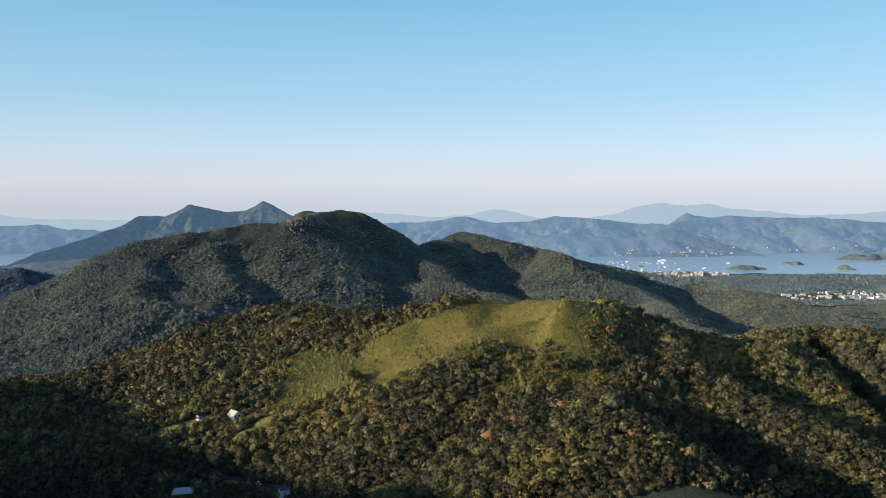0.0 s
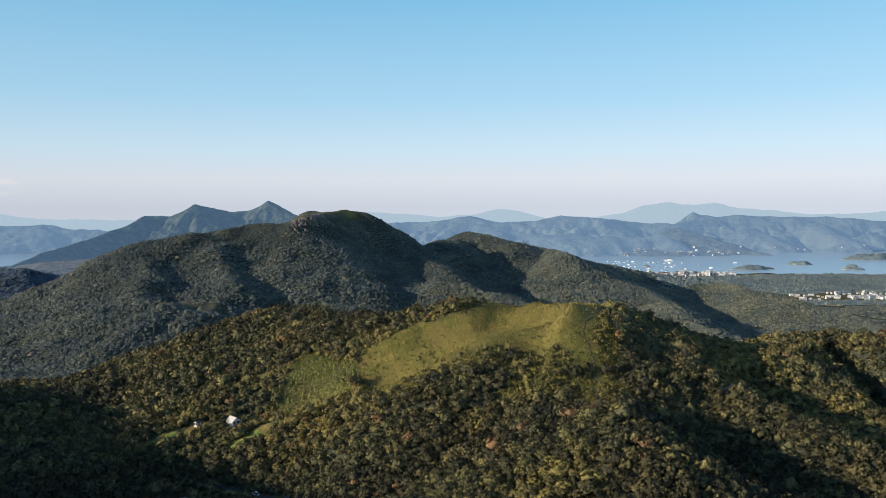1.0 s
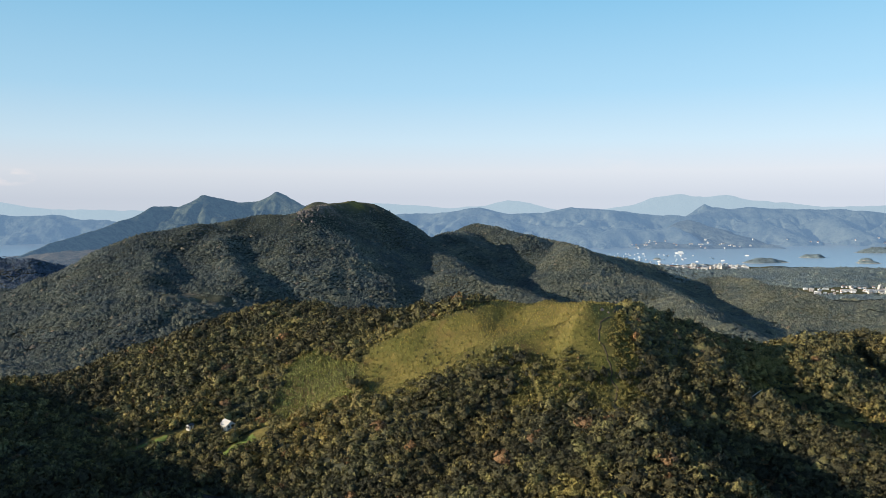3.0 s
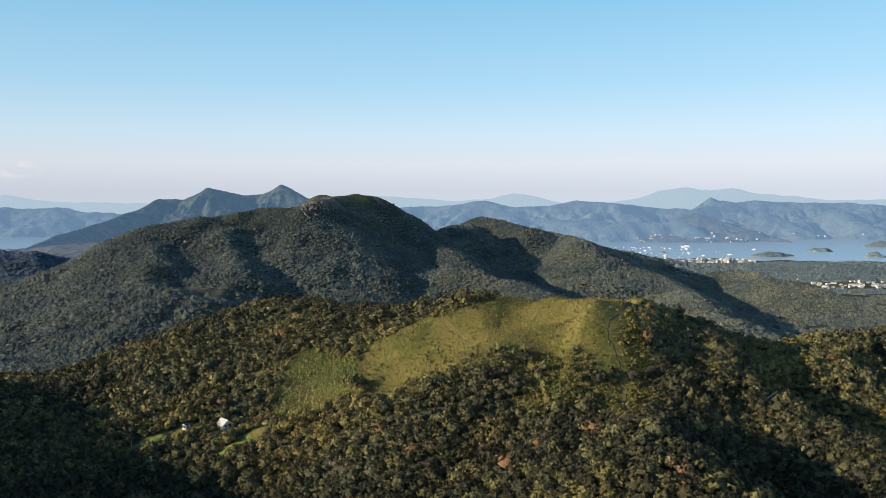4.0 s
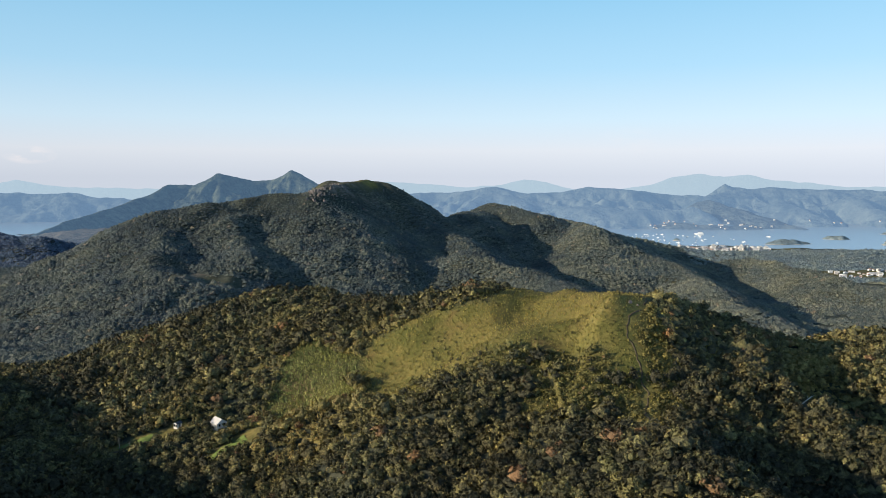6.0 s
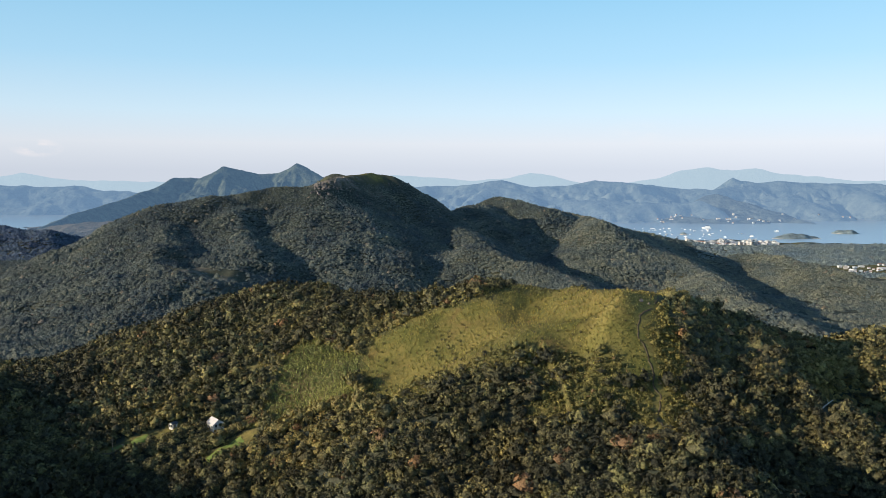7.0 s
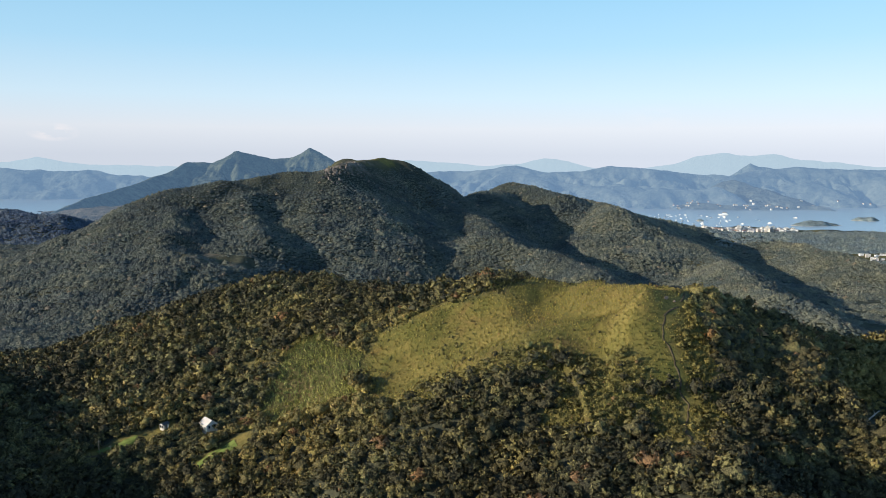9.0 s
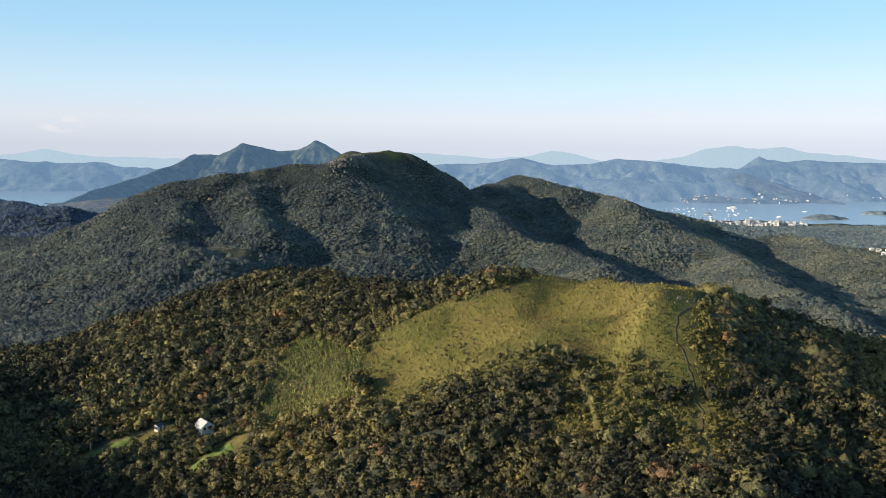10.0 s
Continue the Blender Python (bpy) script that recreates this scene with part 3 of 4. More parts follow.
def cap_shape(seed):
    """A far crown: an uneven rounded cap of six faces, with shading put into its tone: darker rim, lighter top."""
    rnd = np.random.RandomState(seed)
    a = np.arange(6) * 1.047 + 0.4 * rnd.rand(6)
    r = 0.75 + 0.45 * rnd.rand(6)
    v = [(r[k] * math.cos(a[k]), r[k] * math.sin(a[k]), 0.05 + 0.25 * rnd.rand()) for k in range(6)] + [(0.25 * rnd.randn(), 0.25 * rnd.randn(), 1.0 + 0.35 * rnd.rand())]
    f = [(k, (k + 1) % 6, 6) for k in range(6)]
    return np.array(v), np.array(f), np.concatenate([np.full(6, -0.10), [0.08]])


def tuft_shape(seed, blades):
    """A clump of upright blades, each a bent three-sided spike."""
    rnd = np.random.RandomState(seed)
    vs, fs = [], []
    for k in range(blades):
        a, lean = rnd.rand() * 6.28, 0.2 + 0.6 * rnd.rand()
        c, q = math.cos(a), math.sin(a)
        w = 0.16 + 0.1 * rnd.rand()
        ox, oy = 0.45 * (rnd.rand() - 0.5), 0.45 * (rnd.rand() - 0.5)
        vs += [(ox - q * w, oy + c * w, 0), (ox + q * w, oy - c * w, 0), (ox + c * w * 0.8, oy + q * w * 0.8, 0.1),
               (ox + c * lean, oy + q * lean, 0.75 + 0.5 * rnd.rand())]
        n = 4 * k
        fs += [(n, n + 2, n + 3), (n + 2, n + 1, n + 3), (n + 1, n, n + 3)]
    return np.array(vs), np.array(fs), np.repeat(0.2 * rnd.randn(blades), 4)


def scatter(name, protos, x, y, z, size, tall, turn_by, kind_of, tint, mat, label, category):
    """Many plants joined in one mesh."""
    vs, fs, ts, ns, count = [], [], [], [], 0
    for k, (pv, pf, shade, *soft) in enumerate(protos):
        pick = np.where(kind_of == k)[0]
        if not len(pick):
            continue
        c, s = np.cos(turn_by[pick])[:, None], np.sin(turn_by[pick])[:, None]
        vx = (pv[None, :, 0] * c - pv[None, :, 1] * s) * size[pick][:, None] + x[pick][:, None]
        vy = (pv[None, :, 0] * s + pv[None, :, 1] * c) * size[pick][:, None] + y[pick][:, None]
        vz = pv[None, :, 2] * tall[pick][:, None] + z[pick][:, None]
        vs.append(np.stack([vx, vy, vz], -1).reshape(-1, 3))
        fs.append((pf[None] + (np.arange(len(pick)) * len(pv))[:, None, None]).reshape(-1, pf.shape[1]) + count)
        if soft:
            nx, ny = soft[0][None, :, 0] * c - soft[0][None, :, 1] * s, soft[0][None, :, 0] * s + soft[0][None, :, 1] * c
            ns.append(np.stack([nx, ny, np.broadcast_to(soft[0][None, :, 2], nx.shape)], -1).reshape(-1, 3))
        own = tint[pick][:, None]
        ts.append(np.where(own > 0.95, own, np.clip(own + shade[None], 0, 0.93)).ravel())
        count += len(pick) * len(pv)
    ob = mesh_object(name, np.concatenate(vs), np.concatenate(fs), mat, [("tint", np.concatenate(ts))], normals=np.concatenate(ns) if ns else None)
    return tagged(ob, label, category, kind="stuff")


def spots(x0, x1, y0, y1, gap, seed):
    """Jittered places over a stretch of the plan."""
    rnd = np.random.RandomState(seed)
    xs, ys = np.meshgrid(np.arange(x0, x1, gap), np.arange(y0, y1, gap))
    return xs.ravel() + gap * 0.95 * (rnd.rand(xs.size) - 0.5), ys.ravel() + gap * 0.95 * (rnd.rand(xs.size) - 0.5), rnd


def tints(x, y, rnd, patch=60.0, spread=0.22):
    n = len(x)
    # area offsets vary leaf tone; some stand in for light, shade and haze
    tint = np.clip(0.42 + 0.28 * fbm(x, y, patch, 3, 201) + spread * rnd.randn(n) - 0.24 * step(415, 480, y) * step(900, 800, y) + step(950, 1000, y) * (0.28 * step(100, 420, x) - 0.18 * step(-300, -500, x)) + 0.16 * step(365, 400, y) * step(470, 430, y) - 0.20 * step(335, 300, y) - 0.10 * step(-60, -110, x) * step(430, 400, y), 0, 0.93)
    return np.where(rnd.rand(n) < 0.015, 1.0, tint)


def plant(name, x0, x1, y0, y1, gap, protos, seed, keep, label, mat=FOLIAGE, small=1.0, flat=1.0, category="woods"):
    x, y, rnd = spots(x0, x1, y0, y1, gap, seed)
    ok = keep(x, y, rnd)
    x, y = x[ok], y[ok]
    n = len(x)
    size = gap * (0.48 + 0.25 * rnd.rand(n) + 0.75 * rnd.rand(n) ** 5) * small
    size = size * (1 - 0.35 * step(0.02, 0.3, grass_cover(x, y)))
    z = height(x, y)
    if mat is FOLIAGE and gap > 3:
        size = size * (1 - 0.38 * step(183, 205, z) * step(480, 420, y))
    if mat is HILL_FOLIAGE:
        size = size * (1 - 0.45 * step(165, 225, z))
    tall = size * (0.85 + 0.5 * rnd.rand(n)) * flat
    return scatter(name, protos, x, y, z - 0.15 * size, size, tall, rnd.rand(n) * 6.28, rnd.randint(0, len(protos), n),
                   tints(x, y, rnd, spread=0.15 if mat is HILL_FOLIAGE else 0.20), mat, label, category)


def open_ground(x, y):
    return np.maximum.reduce([grass_cover(x, y), field_cover(x, y), trail_cover(x, y, 1.8), clearing(x, y), capsule(x, y, 126, 344, 135, 351, 2.4)])


def crest_north(x):
    """How far north the near hill's crest runs."""
    px = [p[0] for p in SUMMIT_RIDGE[:-1] + GRASS_RIDGE][::-1]
    py = [p[1] for p in SUMMIT_RIDGE[:-1] + GRASS_RIDGE][::-1]
    return np.interp(x, px + [150, 185, 300], py + [420, 440, 450])


def in_grove(x, y):
    """The stretch of slope whose trees stand as single trees."""
    return (np.abs(x - 10) < 40) & (np.abs(y - 272) < 24)


def near_woods(x, y, rnd):
    open_here = np.maximum(open_ground(x, y), scrub_cover(x, y) * np.clip(1.05 + 0.7 * fbm(x, y, 16, 3, 89), 0, 1))
    return (np.abs(x) < 0.70 * y + 10) & (y < crest_north(x) + 22 + 30 * step(-240, -330, x)) & ~in_grove(x, y) & ~((x > 24) & (x < 88) & (y > crest_north(x) - 12)) & (open_here < 0.25 + 0.73 * rnd.rand(len(x)) ** 2)


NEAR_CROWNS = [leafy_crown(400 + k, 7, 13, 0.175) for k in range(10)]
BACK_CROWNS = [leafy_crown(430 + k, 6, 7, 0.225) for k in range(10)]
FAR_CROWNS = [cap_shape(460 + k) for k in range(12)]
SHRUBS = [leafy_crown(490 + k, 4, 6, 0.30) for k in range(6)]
TUFTS = [tuft_shape(520 + k, 5) for k in range(6)]
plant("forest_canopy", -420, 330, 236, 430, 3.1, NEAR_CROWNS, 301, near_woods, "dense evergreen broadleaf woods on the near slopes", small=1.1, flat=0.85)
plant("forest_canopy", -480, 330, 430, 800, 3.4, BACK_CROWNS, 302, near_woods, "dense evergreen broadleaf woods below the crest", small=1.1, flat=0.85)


def town_cover(x, y):
    """Where the two towns stand."""
    return np.maximum(capsule(x, y, 985, 2072, 1400, 2072, 62), capsule(x, y, 700, 2770, 1090, 2770, 90))


def main_woods(x, y, rnd):
    """The main hill's southern side and the low hills east of it, but for the bare top and a bare knoll."""
    z, back = height(x, y), height(x, y + 12)
    top = capsule(x, y, -335, 1700, -195, 1825, 60) * step(222, 245, z)
    knoll = capsule(x + 8 * fbm(x, y, 30, 2, 88), y, -465, 1250, -405, 1240, 40)
    return (np.abs(x) < 0.70 * y) & (back - z > -2.5) & (z > 5) & ((y < 1950) | (x < 560)) & ((x > -1130) | (y < 2050)) & (top < 0.4 + 0.5 * rnd.rand(len(x))) & (knoll < 0.15 + 0.9 * rnd.rand(len(x))) & ((y < 2200) | (np.abs(x) > 600))


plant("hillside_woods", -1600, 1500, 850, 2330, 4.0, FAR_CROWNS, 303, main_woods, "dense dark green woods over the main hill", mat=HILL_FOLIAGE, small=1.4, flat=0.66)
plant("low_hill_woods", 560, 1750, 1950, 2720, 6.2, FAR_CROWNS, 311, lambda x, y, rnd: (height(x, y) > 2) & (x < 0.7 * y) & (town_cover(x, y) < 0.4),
      "green woods with haze-tinted leaves on the low hills by the bay", mat=HAZE_TINT_FOLIAGE, small=1.45, flat=0.6)
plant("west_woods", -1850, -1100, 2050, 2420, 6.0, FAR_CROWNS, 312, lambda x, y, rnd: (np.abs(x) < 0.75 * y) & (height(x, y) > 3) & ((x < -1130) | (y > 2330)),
      "woods coloured dark blue for shade and haze on the hill by the western bay", mat=WEST_FOLIAGE, small=1.45, flat=0.6)
plant("undergrowth", 85, 205, 240, 412, 2.0, FAR_CROWNS, 313, lambda x, y, rnd: open_ground(x, y) < 0.3,
      "low leafy undergrowth on the steep gully sides", small=1.3, flat=0.8, category="undergrowth")
plant("scrub", 0, 110, 305, 415, 2.3, SHRUBS, 304, lambda x, y, rnd: (scrub_cover(x, y) > 0.15) & (trail_cover(x, y, 1.9) < 0.2) & (grass_cover(x, y) < 0.5 + 0.5 * rnd.rand(len(x))),
      "low brown-green scrub beside the trail", mat=SCRUB, small=0.8, flat=0.55, category="scrub")
plant("hill_grass", -110, 115, 325, 530, 1.25, TUFTS, 305, lambda x, y, rnd: (np.maximum(grass_cover(x, y), scrub_cover(x, y)) > 0.25) & (trail_cover(x, y, 1.5) < 0.2),
      "rough dry yellow-green hill grass", mat=GRASS_BLADES, small=1.15, flat=0.9, category="grass")
plant("fern_patch", -130, -20, 370, 490, 1.15, TUFTS, 306, lambda x, y, rnd: field_cover(x, y) > 0.3,
      "tall pale green fern patch on the slope", mat=FERN, small=1.75, flat=0.8, category="ferns")
plant("edge_shrubs", -125, 115, 340, 530, 2.1, SHRUBS, 308, lambda x, y, rnd: (np.maximum(grass_cover(x, y), field_cover(x, y)) > 0.02)
      & (np.maximum(grass_cover(x, y), field_cover(x, y)) < 0.45 + 0.5 * rnd.rand(len(x)) ** 3) & (trail_cover(x, y, 1.8) < 0.2) & ((x < 16) | (y < 396)),
      "olive shrubs where the woods thin out into grass", mat=SCRUB, small=1.0, flat=0.9, category="shrubs")
plant("shrubs", -110, 115, 340, 530, 3.2, SHRUBS, 307, lambda x, y, rnd: (grass_cover(x, y) > 0.3) & (rnd.rand(len(x)) < 0.35),
      "scattered dark shrubs in the hill grass", small=0.45, flat=0.9, category="shrubs")


# ---- single trees on the near slope ----
def part(name, bm, mat, parent, label=""):
    """Links a bmesh as one mesh object under a thing or a part."""
    me = bpy.data.meshes.new(name)
    bm.to_mesh(me)
    bm.free()
    me.materials.append(mat)
    ob = new(name, me)
    ob.parent = parent
    return tagged(ob, label) if label else ob


def box(bm, x0, x1, y0, y1, z0, z1, taper=0.0):
    """A block; taper: how far its top draws in on each side."""
    t = taper
    v = [bm.verts.new(p) for p in ((x0, y0, z0), (x1, y0, z0), (x1, y1, z0), (x0, y1, z0),
                                   (x0 + t, y0 + t, z1), (x1 - t, y0 + t, z1), (x1 - t, y1 - t, z1), (x0 + t, y1 - t, z1))]
    for f in ((3, 2, 1, 0), (4, 5, 6, 7), (0, 1, 5, 4), (1, 2, 6, 5), (2, 3, 7, 6), (3, 0, 4, 7)):
        bm.faces.new([v[k] for k in f])
    return bm


def rod(bm, a, b, r0, r1, sides=6):
    """A tapered round bar from a to b."""
    a, b = Vector(a), Vector(b)
    q = (b - a).to_track_quat("Z", "Y")
    rings = [[bm.verts.new(p + q @ Vector((r * math.cos(k * 6.2832 / sides), r * math.sin(k * 6.2832 / sides), 0))) for k in range(sides)]
             for p, r in ((a, r0), (b, r1))]
    for k in range(sides):
        bm.faces.new((rings[0][k], rings[0][(k + 1) % sides], rings[1][(k + 1) % sides], rings[1][k]))
    bm.faces.new(rings[0][::-1])
    bm.faces.new(rings[1])
    return bm


def thing(name, m, label, category, group=""):
    ob = new(name)
    ob.empty_display_size = 0.5
    ob.matrix_world = m
    return tagged(ob, label, category, group)


def at_ground(x, y, rz=0, lift=0.0, size=1.0):
    z = float(height(np.array([float(x)]), np.array([float(y)]))[0])
    return pose(x, y, z + lift, 0, 0, rz) @ Matrix.Scale(size, 4)


def plain(name, col, rough=0.7, vary=0.25, scale=1.5, metal=0.0):
    """A painted or mineral surface with mottling and light wear."""
    m, n, l, b = material(name, rough)
    lo, hi = tuple(c * (1 - vary) for c in col), tuple(min(1, c * (1 + vary)) for c in col)
    l.new(ramp(n, l, noise_at(n, l, scale, 5, 0.65), (0.35, lo), (0.65, hi)), b.inputs["Base Color"])
    b.inputs["Metallic"].default_value = metal
    bump(n, l, b, noise_at(n, l, scale * 6, 3), 0.2, 0.02)
    return m


BARK = plain("tree bark", (0.10, 0.075, 0.05), 0.9, 0.4, 4.0)


def make_tree(seed):
    """A broadleaf tree of about 1 crown radius: trunk with limbs, and a lobed crown."""
    rnd = random.Random(seed)
    root = thing("tree", pose(0, 0, 0), "evergreen broadleaf tree with a dense lobed crown in the woods", "tree", "trees on the near slope")
    bm = bmesh.new()
    rod(bm, (0, 0, -0.25), (0.03, 0.02, 0.55), 0.085, 0.055, 7)
    for k in range(4):
        a = k * 1.57 + rnd.random()
        rod(bm, (0.02, 0.02, 0.38 + 0.04 * k), (0.45 * math.cos(a), 0.45 * math.sin(a), 0.85 + 0.2 * rnd.random()), 0.04, 0.014, 5)
    part("trunk", bm, BARK, root, "grey-brown trunk with spreading limbs")
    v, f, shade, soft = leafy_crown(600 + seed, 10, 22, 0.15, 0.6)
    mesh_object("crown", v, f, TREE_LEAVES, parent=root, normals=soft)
    return root


tree_kinds = [make_tree(k) for k in range(6)]
tx, ty, trnd = spots(-31, 51, 247, 297, 3.5, 309)
used, first = 0, []
for px, py in zip(tx, ty):
    if not in_grove(np.array([px]), np.array([py]))[0]:
        continue
    size = 3.5 * (0.52 + 0.25 * trnd.rand() + 0.5 * trnd.rand() ** 4)
    m = at_ground(px, py, 360 * trnd.rand(), 0.0, size)
    if used < 6:
        first.append(m)
    else:
        copy_thing(tree_kinds[used % 6], m)
    used += 1
for ob, m in zip(tree_kinds, first):
    ob.matrix_world = m

# ---- trail and lane ----
SOIL = plain("trodden soil", (0.115, 0.088, 0.052), 0.95, 0.4, 0.8)
ASPHALT = plain("old asphalt", (0.06, 0.06, 0.062), 0.9, 0.3, 0.7)


def ribbon(name, line, width, mat, label, category, lift=0.12, wander=0.6, seed=0):
    """A path draped over the ground: a strip of uneven width, with a small edge down to the soil."""
    pts = []
    for (ax, ay), (bx, by) in zip(line, line[1:]):
        n = max(2, int(math.hypot(bx - ax, by - ay) / 0.8))
        pts += [(ax + (bx - ax) * k / n, ay + (by - ay) * k / n) for k in range(n)]
    pts.append(line[-1])
    x, y = np.array(pts).T
    x = x + wander * value_noise(np.arange(len(x)) / 5.0, x * 0 + seed, 401) + 0.5 * wander * value_noise(np.arange(len(x)) / 2.0, x * 0 + seed, 402)
    dx, dy = np.gradient(x), np.gradient(y)
    nx, ny = -dy / np.hypot(dx, dy), dx / np.hypot(dx, dy)
    w = width * (1 + 0.45 * value_noise(np.arange(len(x)) / 3.0, x * 0 + 5.5 + seed, 403)) / 2
    cols = []
    for side, up in ((-1.15, -0.5), (-1, lift), (0, lift - 0.05), (1, lift), (1.15, -0.5)):
        qx, qy = x + nx * w * side, y + ny * w * side
        cols.append(np.stack([qx, qy, np.maximum(height(qx, qy), height(x, y) - 0.2) + up], 1))
    v = np.stack(cols, 1).reshape(-1, 3)
    ob = mesh_object(name, v, grid_faces(len(x), 5), mat)
    return tagged(ob, label, category, kind="structure")


ribbon("path", TRAIL, 0.6, SOIL, "narrow trodden soil trail down the spur", "path")
ribbon("road", [(-128, 346), (-109, 344), (-92, 339), (-80, 328), (-73, 324)], 3.6, ASPHALT, "narrow asphalt lane in the valley", "road", wander=0.2)
ribbon("path_lower", [(-152, 397), (-160, 394), (-172, 389), (-185, 386)], 1.6, SOIL, "pale soil track beside the lawn", "path", seed=3)

LAWN = plain("mown green lawn", (0.16, 0.21, 0.05), 0.9, 0.25, 0.4)
ribbon("lawn", [(-112, 384), (-106, 388), (-99, 392)], 6.5, LAWN, "bright green mown lawn below the house", "lawn", lift=0.25, wander=0.3, seed=5)
ribbon("lawn_west", [(-149, 409), (-154, 402), (-160, 396)], 5.0, LAWN, "small green lawn beside the pole", "lawn", lift=0.25, wander=0.3, seed=7)

# ---- houses in the valley ----
WHITE_WALL = plain("white painted render", (0.78, 0.74, 0.68), 0.8, 0.08, 0.9)
SLATE = plain("dark grey roof", (0.09, 0.095, 0.105), 0.6, 0.3, 1.2)
WHITE_ROOF = plain("white painted sheet roof", (0.76, 0.71, 0.66), 0.6, 0.08, 0.8)
PALE_ROOF = plain("pale blue-grey sheet roof", (0.42, 0.46, 0.52), 0.45, 0.15, 0.8)
DARK_GLASS = plain("dark window glass", (0.02, 0.025, 0.03), 0.12, 0.2, 1.0)
GREY_WOOD = plain("weathered grey timber", (0.24, 0.22, 0.19), 0.9, 0.3, 3.0)


def make_house(m, wide, deep, eaves, top, label, wall=WHITE_WALL, roof=SLATE):
    """A gabled house; the gable looks along -y."""
    root = thing("house", m, label, "house")
    w, d = wide / 2, deep / 2
    bm = bmesh.new()
    front = [bm.verts.new(p) for p in ((-w, -d, -1.5), (w, -d, -1.5), (w, -d, eaves), (0, -d, top), (-w, -d, eaves))]
    back = [bm.verts.new((v.co.x, d, v.co.z)) for v in front]
    bm.faces.new(front)
    bm.faces.new(back[::-1])
    for k in range(5):
        bm.faces.new((front[k], back[k], back[(k + 1) % 5], front[(k + 1) % 5]))
    part("wall", bm, wall, root)
    for side in (-1, 1):
        bm = bmesh.new()
        over = 0.35
        slope = (top - eaves) / w
        pts = [(0, top + 0.03), (side * (w + over), eaves - over * slope + 0.03)]
        vs = [bm.verts.new((x, y, z + t)) for t in (0.0, 0.2) for y in (-d - 0.1, d + over) for x, z in pts]
        for f in ((0, 1, 3, 2), (4, 6, 7, 5), (0, 4, 5, 1), (2, 3, 7, 6), (1, 5, 7, 3), (0, 2, 6, 4)):
            bm.faces.new([vs[k] for k in f])
        bmesh.ops.recalc_face_normals(bm, faces=bm.faces)
        part("roof", bm, roof, root, "grey pitched roof slope")
    for x in (-w * 0.5, w * 0.5):
        pane = part("window", box(bmesh.new(), x - 0.45, x + 0.45, -d - 0.05, -d + 0.05, 1.0, 2.2), DARK_GLASS, root, "dark window")
        part("sill", box(bmesh.new(), x - 0.55, x + 0.55, -d - 0.14, -d - 0.051, 0.9, 0.99), wall, pane)
    part("door", box(bmesh.new(), w + 0.01, w + 0.06, -0.5, 0.5, -0.2, 2.0), GREY_WOOD, root, "weathered timber door")
    return root


make_house(at_ground(-120, 416, 48, 1.9), 5.4, 6.4, 2.2, 4.2, "small white house with a white pitched roof among trees", roof=WHITE_ROOF)
make_house(at_ground(-140, 415, -25, -0.2), 2.4, 3.0, 2.4, 3.0, "tiny white shed beside the lawn")
make_house(at_ground(-71, 320, -60, -0.2), 2.2, 4.5, 3.6, 4.4, "narrow tall white building at the lane's end")


def make_pavilion(m):
    root = thing("pavilion", m, "pale blue-grey hipped pavilion roof in the shade", "pavilion")
    bm = bmesh.new()
    ring = [[bm.verts.new((x * sx, y * sy, z)) for sx, sy in ((-1, -1), (1, -1), (1, 1), (-1, 1))] for x, y, z in ((4.6, 3.2, 2.7), (4.6, 3.2, 2.85), (3.4, 2.0, 3.9), (1.6, 0.3, 4.5))]
    for a, b in zip(ring, ring[1:]):
        for k in range(4):
            bm.faces.new((a[k], a[(k + 1) % 4], b[(k + 1) % 4], b[k]))
    bm.faces.new(ring[0][::-1])
    bm.faces.new(ring[-1])
    part("roof", bm, PALE_ROOF, root)
    for x in (-4.1, 4.1):
        for y in (-2.7, 2.7):
            part("post", rod(bmesh.new(), (x, y, -1.0), (x, y, 2.72), 0.09, 0.09, 8), GREY_WOOD, root, "grey timber post")
    return root


make_pavilion(at_ground(-117, 323, 12))

CAR_PAINT = plain("white car paint", (0.75, 0.75, 0.74), 0.25, 0.03, 1.0)
RUBBER = plain("black tyre rubber", (0.02, 0.02, 0.02), 0.85, 0.2, 5.0)


def make_car(m):
    root = thing("car", m, "small white car parked on the lane", "car")
    bm = box(bmesh.new(), -0.85, 0.85, -2.05, 2.05, 0.32, 0.85, 0.06)
    bmesh.ops.bevel(bm, geom=bm.edges[:], offset=0.08, segments=2, affect="EDGES")
    part("body", bm, CAR_PAINT, root)
    bm = box(bmesh.new(), -0.78, 0.78, -1.5, 1.0, 0.84, 1.42, 0.22)
    bmesh.ops.bevel(bm, geom=bm.edges[:], offset=0.06, segments=2, affect="EDGES")
    part("cabin", bm, DARK_GLASS, root, "dark glazed cabin")
    part("roof", box(bmesh.new(), -0.55, 0.55, -1.27, 0.77, 1.421, 1.46, 0.05), CAR_PAINT, root)
    for x in (-0.86, 0.68):
        for y in (-1.3, 1.3):
            part("wheel", rod(bmesh.new(), (x, y, 0.31), (x + 0.18, y, 0.31), 0.31, 0.31, 14), RUBBER, root, "black tyre")
    return root


make_car(at_ground(-86, 333.5, 50, 0.13))


def make_pole(m, tall, label):
    root = thing("pole", m, label, "pole")
    part("shaft", rod(bmesh.new(), (0, 0, -0.6), (0, 0, tall), 0.14, 0.09, 8), GREY_WOOD, root)
    part("crossarm", box(bmesh.new(), -0.7, 0.7, -0.07, 0.07, tall - 0.7, tall - 0.55), GREY_WOOD, root)
    return root


make_pole(at_ground(-160, 396, 30), 6.0, "pale timber utility pole beside the lawn")
